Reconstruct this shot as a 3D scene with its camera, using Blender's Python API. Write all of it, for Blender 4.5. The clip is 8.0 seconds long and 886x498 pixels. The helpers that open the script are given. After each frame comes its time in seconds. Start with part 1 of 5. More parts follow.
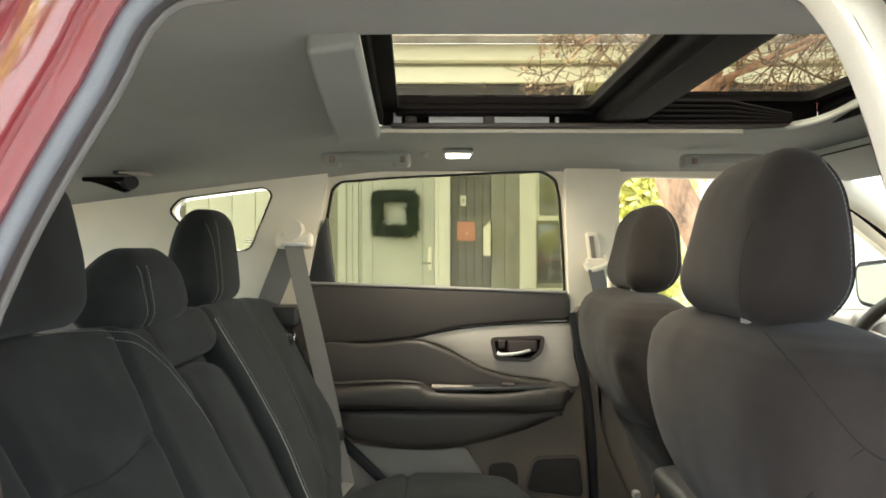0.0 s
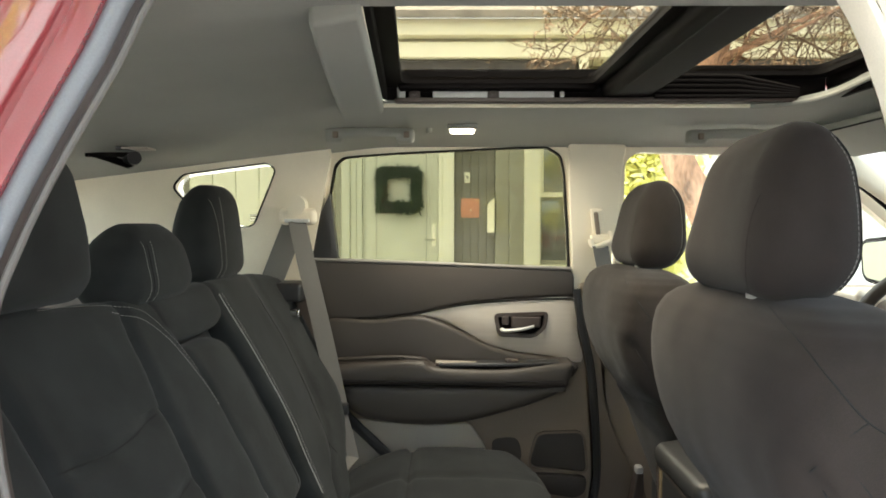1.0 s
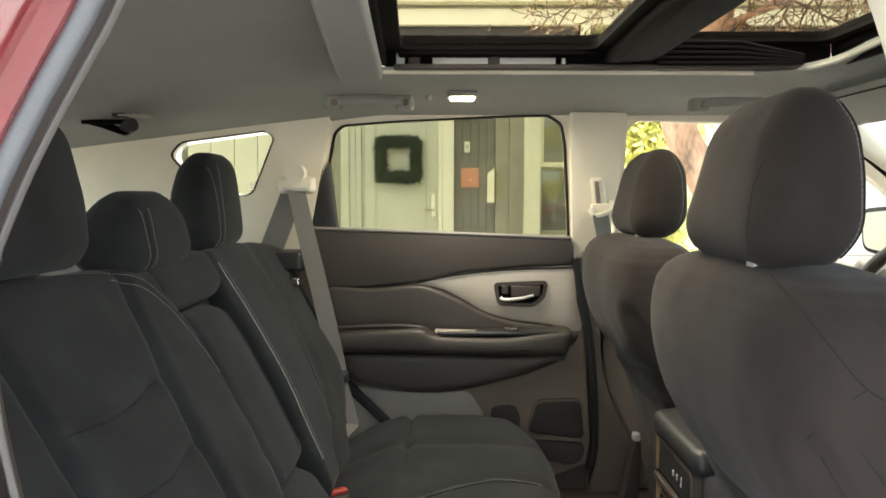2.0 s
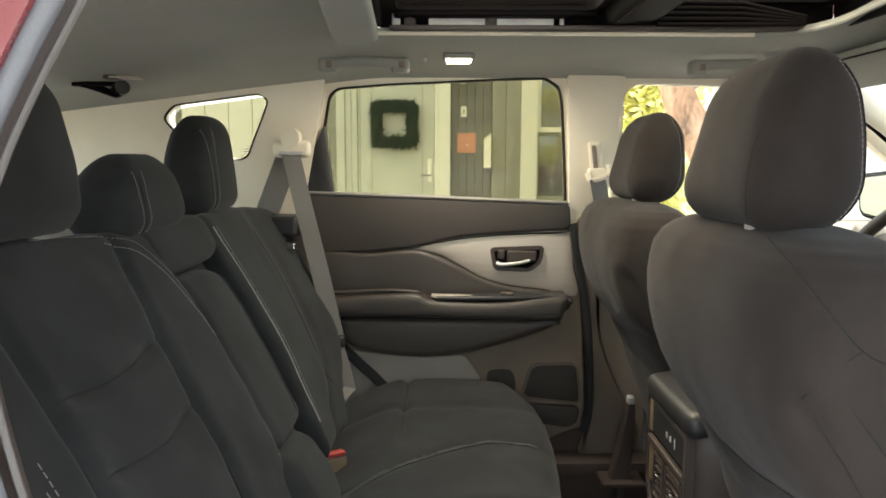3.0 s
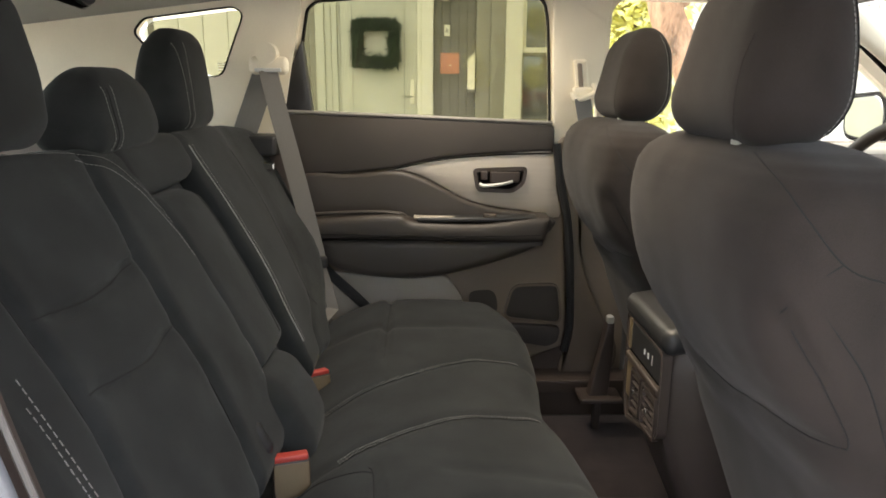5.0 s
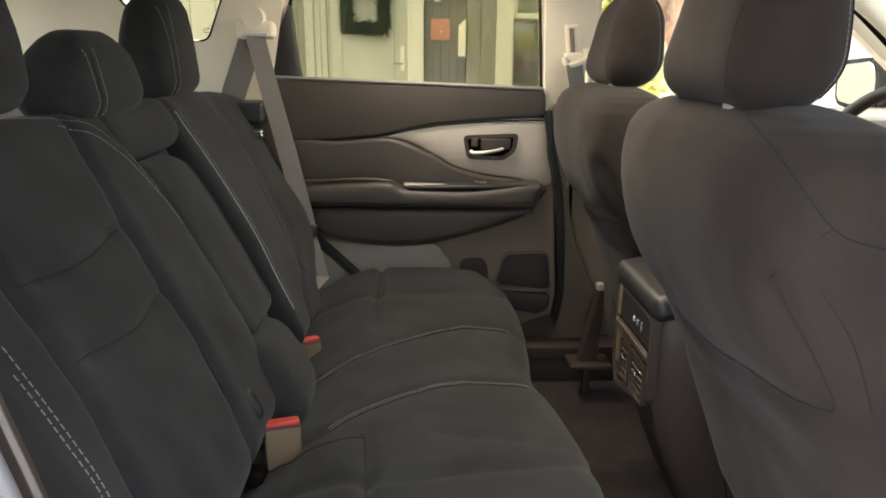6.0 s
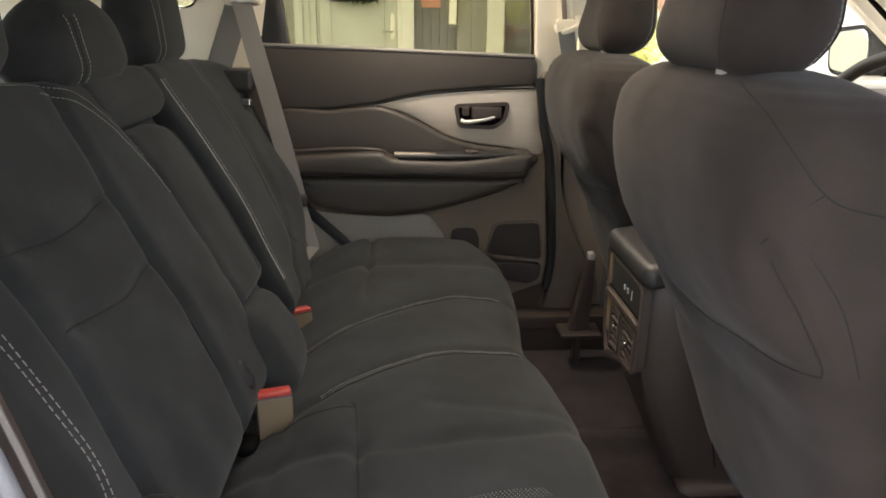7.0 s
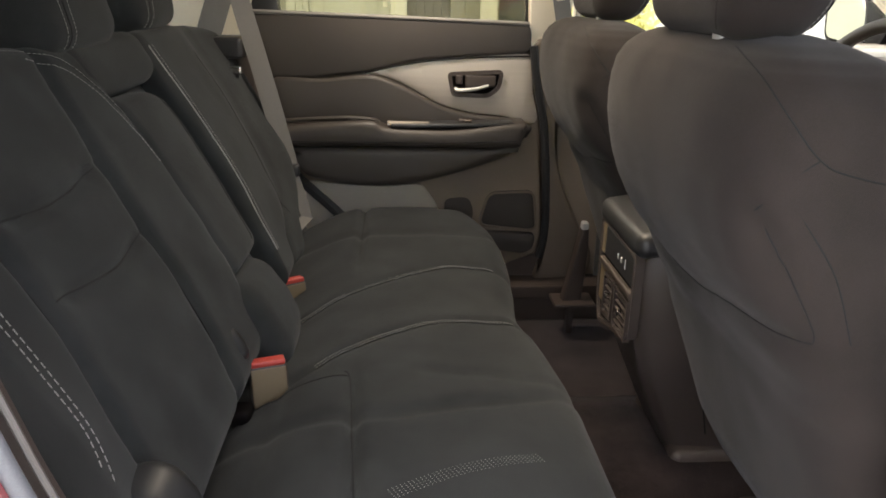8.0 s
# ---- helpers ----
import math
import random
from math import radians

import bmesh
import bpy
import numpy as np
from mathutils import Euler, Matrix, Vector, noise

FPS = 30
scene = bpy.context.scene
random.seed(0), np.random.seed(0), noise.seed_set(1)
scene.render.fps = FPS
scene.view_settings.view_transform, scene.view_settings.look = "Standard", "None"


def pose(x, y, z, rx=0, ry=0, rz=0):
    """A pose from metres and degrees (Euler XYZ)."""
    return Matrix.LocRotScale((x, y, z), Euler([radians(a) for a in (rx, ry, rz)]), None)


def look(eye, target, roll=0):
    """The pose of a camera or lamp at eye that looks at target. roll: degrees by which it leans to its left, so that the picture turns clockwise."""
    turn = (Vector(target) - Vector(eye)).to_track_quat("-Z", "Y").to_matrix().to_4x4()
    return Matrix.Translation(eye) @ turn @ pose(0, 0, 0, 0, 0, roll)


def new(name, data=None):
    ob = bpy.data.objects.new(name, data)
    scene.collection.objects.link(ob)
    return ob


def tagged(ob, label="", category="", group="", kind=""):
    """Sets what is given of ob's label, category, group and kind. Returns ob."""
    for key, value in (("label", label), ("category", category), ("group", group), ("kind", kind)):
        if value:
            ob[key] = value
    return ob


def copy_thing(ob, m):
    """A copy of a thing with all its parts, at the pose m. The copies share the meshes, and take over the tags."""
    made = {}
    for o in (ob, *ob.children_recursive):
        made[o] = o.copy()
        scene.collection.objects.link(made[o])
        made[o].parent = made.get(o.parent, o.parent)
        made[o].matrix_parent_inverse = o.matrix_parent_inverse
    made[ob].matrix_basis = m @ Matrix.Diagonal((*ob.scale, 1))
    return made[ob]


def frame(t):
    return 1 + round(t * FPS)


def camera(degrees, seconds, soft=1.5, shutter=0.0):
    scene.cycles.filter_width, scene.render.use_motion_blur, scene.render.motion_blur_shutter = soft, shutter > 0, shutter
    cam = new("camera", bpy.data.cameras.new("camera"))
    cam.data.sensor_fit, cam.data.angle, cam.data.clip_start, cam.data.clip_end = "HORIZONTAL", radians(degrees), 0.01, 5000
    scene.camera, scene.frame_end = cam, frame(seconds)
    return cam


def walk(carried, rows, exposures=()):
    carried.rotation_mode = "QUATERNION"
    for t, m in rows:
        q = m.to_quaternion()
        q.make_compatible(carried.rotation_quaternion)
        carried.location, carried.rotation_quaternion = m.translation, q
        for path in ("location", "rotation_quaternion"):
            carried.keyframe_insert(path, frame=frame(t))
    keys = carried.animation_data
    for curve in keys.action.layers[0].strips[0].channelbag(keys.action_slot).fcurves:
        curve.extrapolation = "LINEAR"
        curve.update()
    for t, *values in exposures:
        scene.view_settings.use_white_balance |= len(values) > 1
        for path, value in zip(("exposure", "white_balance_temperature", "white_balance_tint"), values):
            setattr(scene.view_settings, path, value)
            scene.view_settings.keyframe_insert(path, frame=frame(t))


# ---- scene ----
# x points to the car's front, y across the car, z up; the ground is z = 0
cam = camera(64.12, 8.0, soft=1.75)
walk(cam, [
    (0, pose(0.0000, 0.0000, 1.3000, 90.000, 0.000, 0.000)),
    (0.5, pose(0.0004, 0.0014, 1.2986, 89.190, -0.088, 0.226)),
    (1, pose(-0.0000, 0.0035, 1.2978, 88.135, -0.032, 0.315)),
    (1.5, pose(-0.0000, 0.0057, 1.2961, 86.960, -0.097, 0.335)),
    (3, pose(0.0002, 0.0130, 1.2906, 82.972, -0.172, 0.001)),
    (3.5, pose(0.0009, 0.0155, 1.2880, 81.417, -0.241, -0.302)),
    (4, pose(0.0020, 0.0180, 1.2848, 79.814, -0.265, -0.648)),
    (4.5, pose(0.0018, 0.0212, 1.2824, 78.277, -0.353, -0.999)),
    (6, pose(0.0037, 0.0273, 1.2756, 74.372, -0.483, -2.073)),
    (6.5, pose(0.0043, 0.0292, 1.2741, 73.193, -0.523, -2.454)),
    (7, pose(0.0050, 0.0315, 1.2718, 72.019, -0.511, -2.790)),
    (7.5, pose(0.0057, 0.0329, 1.2694, 70.818, -0.583, -3.044)),
    (8, pose(0.0060, 0.0342, 1.2671, 69.702, -0.589, -3.289)),
], exposures=[(0.0, 3.04, 6380, 4), (4.0, 3.00, 6560, 9), (8.0, 2.95, 6650, 13)])

# ---- daylight: thin overcast, the light comes mostly from high above ----
world = bpy.data.worlds.new("sky")
scene.world = world
world.use_nodes = True
sky = world.node_tree.nodes.new("ShaderNodeTexSky")
sky.sky_type, sky.sun_disc = "NISHITA", False
sky.sun_elevation, sky.sun_rotation = radians(70), radians(-69)
sky.dust_density, sky.air_density = 3.0, 1.0
back = world.node_tree.nodes["Background"]
back.inputs["Strength"].default_value = 0.13
haze = world.node_tree.nodes.new("ShaderNodeHueSaturation")  # thin overcast: the blue is washed out
haze.inputs["Saturation"].default_value = 0.45
world.node_tree.links.new(sky.outputs[0], haze.inputs["Color"])
world.node_tree.links.new(haze.outputs[0], back.inputs["Color"])
sun_data = bpy.data.lights.new("sun", "SUN")
sun_data.energy, sun_data.angle, sun_data.color = 1.15, radians(110), (1.0, 0.94, 0.84)
sun = new("sun", sun_data)
sun.matrix_world = look((-2.6, 2.2, 8.6), (0, 1.2, 0.8))


# the dome lamp in the headliner is switched on
dome_data = bpy.data.lights.new("dome_light", "AREA")
dome_data.shape, dome_data.size, dome_data.size_y, dome_data.energy, dome_data.color = "RECTANGLE", 0.058, 0.048, 0.45, (1.0, 0.88, 0.72)
dome_data.spread = radians(170)
new("dome_light", dome_data).matrix_world = look((0.0375, 1.76, 1.522), (0.0375, 1.74, 0.5))


# ---- materials ----
def material(name, color, rough=0.6, metal=0.0, var=0.12, scale=40.0, bump=0.15, fine=900.0, sheen=0.0, coat=0.0, spec=0.5, stretch=(1, 1, 1)):
    """A surface with a broad unevenness and a fine grain, both in metres."""
    m = bpy.data.materials.new(name)
    m.use_nodes = True
    n, l = m.node_tree.nodes, m.node_tree.links
    b = n["Principled BSDF"]
    at = n.new("ShaderNodeTexCoord")
    mp = n.new("ShaderNodeMapping")
    mp.inputs["Scale"].default_value = stretch
    l.new(at.outputs["Object"], mp.inputs["Vector"])
    broad = n.new("ShaderNodeTexNoise")
    broad.inputs["Scale"].default_value, broad.inputs["Detail"].default_value = scale * 0.12, 3
    grain = n.new("ShaderNodeTexNoise")
    grain.inputs["Scale"].default_value, grain.inputs["Detail"].default_value = fine, 2
    for t in (broad, grain):
        l.new(mp.outputs[0], t.inputs["Vector"])
    mix = n.new("ShaderNodeMix")
    mix.data_type, mix.blend_type = "FLOAT", "MIX"
    mix.inputs[0].default_value = 0.4
    l.new(broad.outputs["Fac"], mix.inputs[2])
    l.new(grain.outputs["Fac"], mix.inputs[3])
    ramp = n.new("ShaderNodeValToRGB")
    ramp.color_ramp.elements[0].position, ramp.color_ramp.elements[1].position = 0.36, 0.64
    ramp.color_ramp.elements[0].color = (*[c * (1 - var) for c in color], 1)
    ramp.color_ramp.elements[1].color = (*[min(1, c * (1 + var)) for c in color], 1)
    l.new(mix.outputs[0], ramp.inputs[0])
    l.new(ramp.outputs[0], b.inputs["Base Color"])
    rr = n.new("ShaderNodeMapRange")
    rr.inputs["To Min"].default_value, rr.inputs["To Max"].default_value = max(0.02, rough - 0.08), min(1, rough + 0.08)
    l.new(broad.outputs["Fac"], rr.inputs["Value"])
    l.new(rr.outputs[0], b.inputs["Roughness"])
    b.inputs["Metallic"].default_value = metal
    b.inputs["Specular IOR Level"].default_value = spec
    b.inputs["Sheen Weight"].default_value = sheen
    b.inputs["Coat Weight"].default_value = coat
    if bump:
        bp = n.new("ShaderNodeBump")
        bp.inputs["Strength"].default_value, bp.inputs["Distance"].default_value = bump, 0.001
        l.new(grain.outputs["Fac"], bp.inputs["Height"])
        l.new(bp.outputs[0], b.inputs["Normal"])
    return m


def pane(name, tint, gloss=0.02, most=0.3):
    """Window glass: lets light straight through, tinted, and mirrors more at a flat angle."""
    m = bpy.data.materials.new(name)
    m.use_nodes = True
    n, l = m.node_tree.nodes, m.node_tree.links
    n.remove(n["Principled BSDF"])
    clear, shine, mix, fr, amount = (n.new("ShaderNode" + k) for k in ("BsdfTransparent", "BsdfGlossy", "MixShader", "LayerWeight", "MapRange"))
    clear.inputs["Color"].default_value = (*tint, 1)
    shine.inputs["Roughness"].default_value = gloss
    fr.inputs["Blend"].default_value = 0.22
    amount.inputs["To Min"].default_value, amount.inputs["To Max"].default_value = 0.015, most
    l.new(fr.outputs["Facing"], amount.inputs["Value"])
    l.new(amount.outputs[0], mix.inputs[0])
    l.new(clear.outputs[0], mix.inputs[1])
    l.new(shine.outputs[0], mix.inputs[2])
    l.new(mix.outputs[0], n["Material Output"].inputs["Surface"])
    return m


def glow(name, color, power):
    m = material(name, color, 0.4, bump=0)
    b = m.node_tree.nodes["Principled BSDF"]
    b.inputs["Emission Color"].default_value = (*color, 1)
    b.inputs["Emission Strength"].default_value = power
    return m


# one suede coloured twice: cool light on the bench, warm light in front
FABRIC = material("charcoal_suede_cool_lit", (0.0265, 0.0284, 0.0282), 0.92, var=0.35, scale=90, bump=0.25, fine=1500, sheen=0.08, spec=0.2)
FABRIC_WARM_LIT = material("charcoal_suede_warm_lit", (0.0300, 0.0243, 0.0215), 0.92, var=0.3, scale=90, bump=0.25, fine=1500, sheen=0.08, spec=0.2)
FABRIC_SIDE = material("charcoal_cloth", (0.017, 0.0172, 0.017), 0.88, var=0.25, scale=60, bump=0.6, fine=1100, sheen=0.2, spec=0.2)
SEAM = material("seam_shadow", (0.010, 0.010, 0.010), 0.9, bump=0)
THREAD = material("pale_thread", (0.36, 0.35, 0.33), 0.8, bump=0)
VINYL = material("dark_vinyl", (0.055, 0.046, 0.039), 0.50, var=0.15, bump=0.35, fine=500)
PLASTIC = material("dark_plastic", (0.062, 0.047, 0.040), 0.45, var=0.15, bump=0.3, fine=800)
TAUPE = material("taupe_plastic", (0.225, 0.182, 0.140), 0.55, var=0.10, bump=0.3, fine=700)
BEIGE = material("beige_plastic", (0.86, 0.79, 0.64), 0.55, var=0.06, bump=0.25, fine=700)
HEADLINER = material("grey_headliner", (0.335, 0.335, 0.30), 0.95, var=0.06, bump=0.4, fine=1000, sheen=0.1, spec=0.1)
SILVER = material("brushed_silver", (0.53, 0.475, 0.405), 0.42, metal=0.35, var=0.06, bump=0.1, stretch=(1, 1, 20))
CHROME = material("chrome", (0.85, 0.85, 0.84), 0.12, metal=1.0, var=0.03, bump=0)
BLACK = material("black_trim", (0.0055, 0.0042, 0.0042), 0.7, var=0.2, bump=0.15, spec=0.08)
BAR = material("dark_roof_bar", (0.010, 0.008, 0.0072), 0.7, var=0.2, bump=0.3, fine=600, spec=0.12)
RUBBER = material("door_rubber", (0.05, 0.052, 0.055), 0.5, var=0.2, bump=0.2)
SEAL = material("pale_grey_door_seal", (0.17, 0.178, 0.19), 0.22, var=0.12, bump=0.15)
FLANGE = material("pale_painted_flange", (0.13, 0.122, 0.112), 0.3, var=0.1, bump=0.05)
RED = material("red_paint", (0.26, 0.040, 0.046), 0.2, var=0.1, bump=0, coat=1.0)
RED.node_tree.nodes["Principled BSDF"].inputs["Coat IOR"].default_value = 2.2
CARPET = material("dark_carpet", (0.040, 0.030, 0.030), 1.0, var=0.5, scale=120, bump=1.0, fine=500, sheen=0.2, spec=0.1)
MATCLOTH = material("floor_mat", (0.036, 0.028, 0.028), 1.0, var=0.4, scale=120, bump=1.0, fine=400, sheen=0.2, spec=0.1)
BELT = material("belt_webbing", (0.18, 0.17, 0.155), 0.75, var=0.15, bump=0.5, fine=1200, stretch=(1, 1, 0.2))
BELT_BEIGE = material("belt_guide_plastic", (0.40, 0.36, 0.30), 0.5, var=0.08, bump=0.1)
RED_BUTTON = material("red_release_button", (0.50, 0.055, 0.04), 0.4, var=0.05, bump=0)
HINGE = material("dark_hinge_plastic", (0.028, 0.028, 0.029), 0.38, var=0.15, bump=0.15, fine=800)
PILLAR = material("brown_pillar_plastic", (0.15, 0.12, 0.092), 0.55, var=0.10, bump=0.3, fine=700)
TAN = material("tan_label", (0.17, 0.125, 0.07), 0.6, var=0.1, bump=0.1)
GRILLE = material("speaker_mesh", (0.036, 0.030, 0.026), 0.6, var=0.3, bump=0.8, fine=700)
CLEAR = pane("tinted_rear_glass", (0.60, 0.59, 0.51))
FRONT_GLASS = pane("clear_front_glass", (0.93, 0.94, 0.90))
TINTED = pane("tinted_roof_glass", (0.78, 0.74, 0.65), most=0.10)
MIRROR = material("mirror_glass", (0.6, 0.6, 0.58), 0.02, metal=1.0, var=0.0, bump=0)
LAMP_ON = glow("lit_dome_lens", (1.0, 0.88, 0.66), 2.2)
WHITE_BITS = material("pale_track_metal", (0.62, 0.62, 0.60), 0.4, metal=0.3, var=0.1, bump=0.1)


# ---- geometry helpers ----
from mathutils.bvhtree import BVHTree

YC = 1.17  # the car's centre line


def thing(name, at=(0, 0, 0), label="", category="", group="", kind=""):
    ob = new(name)
    ob.empty_display_size = 0.05
    ob.location = at
    return tagged(ob, label, category, group, kind)


def part(name, bm, material_, parent=None, label="", smooth=True, flat_angle=40):
    """Links a bmesh as one mesh object, under a thing or a part."""
    bmesh.ops.recalc_face_normals(bm, faces=bm.faces)
    me = bpy.data.meshes.new(name)
    for f in bm.faces:
        f.smooth = smooth
    for e in bm.edges:
        e.smooth = not (len(e.link_faces) == 2 and e.calc_face_angle(0) > radians(flat_angle))
    bm.to_mesh(me)
    bm.free()
    me.materials.append(material_)
    ob = new(name, me)
    if parent:
        ob.parent = parent
        ob.matrix_parent_inverse = Matrix.Translation(-parent.location)
    if label:
        tagged(ob, label)
    if "stitching" in name:
        tagged(ob, kind="stuff")
    return ob


def from_faces(verts, faces):
    bm = bmesh.new()
    vs = [bm.verts.new(v) for v in verts]
    for f in faces:
        bm.faces.new([vs[i] for i in f])
    return bm


def join(*many):
    """One bmesh out of several."""
    out = bmesh.new()
    for bm in many:
        me = bpy.data.meshes.new("tmp")
        bm.to_mesh(me)
        bm.free()
        out.from_mesh(me)
        bpy.data.meshes.remove(me)
    return out


def spline(pts, n=6, closed=False):
    """Catmull-Rom through the points."""
    pts = [Vector(p) for p in pts]
    out, k = [], len(pts)
    for i in range(k if closed else k - 1):
        a, b, c, d = (pts[j % k] if closed else pts[min(max(j, 0), k - 1)] for j in (i - 1, i, i + 1, i + 2))
        for s in range(n):
            t = s / n
            out.append(0.5 * (2 * b + (c - a) * t + (2 * a - 5 * b + 4 * c - d) * t * t + (3 * b - a - 3 * c + d) * t ** 3))
    if not closed:
        out.append(pts[-1])
    return out


def rounded(pts, r, n=4):
    """A closed outline with its corners rounded by r."""
    pts = [Vector(p) for p in pts]
    out = []
    for i, p in enumerate(pts):
        a, b = pts[i - 1] - p, pts[(i + 1) % len(pts)] - p
        k = min(r, a.length * 0.45, b.length * 0.45)
        p0, p1 = p + a.normalized() * k, p + b.normalized() * k
        for s in range(n + 1):
            t = s / n
            out.append((1 - t) ** 2 * p0 + 2 * t * (1 - t) * p + t * t * p1)
    return out


def plate(outline, y0, y1, bevel=0.004, seg=2, axis="y", bulge=0.0):
    """An outline of (x, z) points, or (y, z) for axis x, (x, y) for axis z, made a slab between two planes; the first is the shown side.
    Its shown side has a rolled edge, and may bulge."""
    pts = [Vector(p) for p in outline]
    k = len(pts)
    c = sum(pts, Vector((0, 0))) / k
    sign = 1 if y1 > y0 else -1
    area = sum(pts[i - 1].x * pts[i].y - pts[i].x * pts[i - 1].y for i in range(k))
    nrm = []
    for i in range(k):
        d = (pts[(i + 1) % k] - pts[i - 1])
        d = Vector((d.y, -d.x)) if area > 0 else Vector((-d.y, d.x))
        nrm.append(d.normalized() if d.length else Vector((0, 0)))
    rings = [[(p, y1) for p in pts]]
    for s in range(seg + 1):
        a = s / seg * math.pi / 2
        inset, lift = bevel * (1 - math.cos(a)), bevel * (1 - math.sin(a))
        rings.append([(p - q * inset, y0 + sign * lift) for p, q in zip(pts, nrm)])
    if bulge:
        last = [q for q, _ in rings[-1]]
        for f in (0.9, 0.75, 0.55, 0.3):
            rings.append([(c + (p - c) * f, y0 - sign * bulge * (1 - f * f)) for p in last])
    put = {"y": lambda p, d: (p.x, d, p.y), "x": lambda p, d: (d, p.x, p.y), "z": lambda p, d: (p.x, p.y, d)}[axis]
    verts = [put(p, d) for ring in rings for p, d in ring]
    faces = []
    for r in range(len(rings) - 1):
        for i in range(k):
            j = (i + 1) % k
            faces.append((r * k + i, r * k + j, (r + 1) * k + j, (r + 1) * k + i))
    faces.append(tuple(range(k)))
    faces.append(tuple((len(rings) - 1) * k + i for i in range(k)))
    bm = from_faces(verts, faces)
    bmesh.ops.triangulate(bm, faces=[f for f in bm.faces if len(f.verts) > 4])
    return bm


def frame_plate(outer, inner, y0, y1, axis="y"):
    """A slab between two outlines of as many points: a frame round an opening."""
    k = len(outer)
    put = {"y": lambda p, d: (p[0], d, p[1]), "x": lambda p, d: (d, p[0], p[1]), "z": lambda p, d: (p[0], p[1], d)}[axis]
    verts = [put(p, d) for d in (y0, y1) for ring in (outer, inner) for p in ring]
    faces = []
    for i in range(k):
        j = (i + 1) % k
        faces += [(i, j, k + j, k + i), (2 * k + i, 2 * k + j, 3 * k + j, 3 * k + i), (i, j, 2 * k + j, 2 * k + i), (k + i, k + j, 3 * k + j, 3 * k + i)]
    return from_faces(verts, faces)


def grow(outline, d):
    """The outline moved outwards by d."""
    pts = [Vector(p) for p in outline]
    k = len(pts)
    area = sum(pts[i - 1].x * pts[i].y - pts[i].x * pts[i - 1].y for i in range(k))
    out = []
    for i in range(k):
        e = pts[(i + 1) % k] - pts[i - 1]
        q = Vector((e.y, -e.x)) if area > 0 else Vector((-e.y, e.x))
        out.append(pts[i] + (q.normalized() * d if q.length else q))
    return out


def block(lo, hi, r=0.01, mid=1, corner=3, warp=None):
    """A box with round edges, its faces cut into mid pieces between the edges, then bent by warp."""
    lo, hi = Vector(lo), Vector(hi)
    c, h = (lo + hi) / 2, (hi - lo) / 2
    r = min(r, *(0.98 * v for v in h))
    mids = (mid,) * 3 if isinstance(mid, int) else mid

    def steps(half, m):
        rim = [half - r + r * math.tan(a / corner * math.pi / 4) for a in range(1, corner + 1)]
        inner = [(-1 + 2 * i / m) * (half - r) for i in range(m + 1)]
        return [-v for v in reversed(rim)] + inner + rim

    ax = [steps(h[i], mids[i]) for i in range(3)]
    made, bm = {}, bmesh.new()

    def vert(p):
        key = tuple(round(v, 6) for v in p)
        if key not in made:
            p = Vector(p)
            q = Vector([max(-(h[i] - r), min(h[i] - r, p[i])) for i in range(3)])
            d = p - q
            v = q + (d.normalized() * r if d.length > 1e-9 else d) + c
            made[key] = bm.verts.new(warp(v) if warp else v)
        return made[key]

    for a in range(3):
        u, w = (a + 1) % 3, (a + 2) % 3
        for side in (-1, 1):
            for i in range(len(ax[u]) - 1):
                for j in range(len(ax[w]) - 1):
                    quad = []
                    for du, dw in ((0, 0), (1, 0), (1, 1), (0, 1)):
                        p = [0, 0, 0]
                        p[a], p[u], p[w] = side * h[a], ax[u][i + du], ax[w][j + dw]
                        quad.append(vert(p))
                    if len(set(quad)) == 4:
                        bm.faces.new(quad)
    return bm


def tube(path, r, n=8, flat=1.0):
    """A round bar along a path, with closed ends."""
    path = [Vector(p) for p in path]
    bm = bmesh.new()
    rings = []
    side = None
    for i, p in enumerate(path):
        d = (path[min(i + 1, len(path) - 1)] - path[max(i - 1, 0)]).normalized()
        if side is None:
            side = d.cross(Vector((0.13, 0.2, 0.97)))
            side = side.normalized() if side.length > 0.05 else d.orthogonal().normalized()
        side = (side - d * side.dot(d)).normalized()
        up = d.cross(side)
        rad = r(i / max(1, len(path) - 1)) if callable(r) else r
        rings.append([bm.verts.new(p + (side * math.cos(a) * flat + up * math.sin(a)) * rad) for a in (2 * math.pi * k / n for k in range(n))])
    for a, b in zip(rings, rings[1:]):
        for k in range(n):
            bm.faces.new((a[k], a[(k + 1) % n], b[(k + 1) % n], b[k]))
    bm.faces.new(rings[0])
    bm.faces.new(rings[-1])
    return bm


def ribbon(path, width, thick, across):
    """A strap along a path; across gives the direction of its width."""
    path = [Vector(p) for p in path]
    w = Vector(across).normalized() * width / 2
    bm, rings = bmesh.new(), []
    for i, p in enumerate(path):
        d = (path[min(i + 1, len(path) - 1)] - path[max(i - 1, 0)]).normalized()
        ww = (w - d * w.dot(d)).normalized() * width / 2
        t = d.cross(ww).normalized() * thick / 2
        rings.append([bm.verts.new(q) for q in (p - ww - t, p + ww - t, p + ww + t, p - ww + t)])
    for a, b in zip(rings, rings[1:]):
        for k in range(4):
            bm.faces.new((a[k], a[(k + 1) % 4], b[(k + 1) % 4], b[k]))
    bm.faces.new(rings[0])
    bm.faces.new(rings[-1])
    return bm


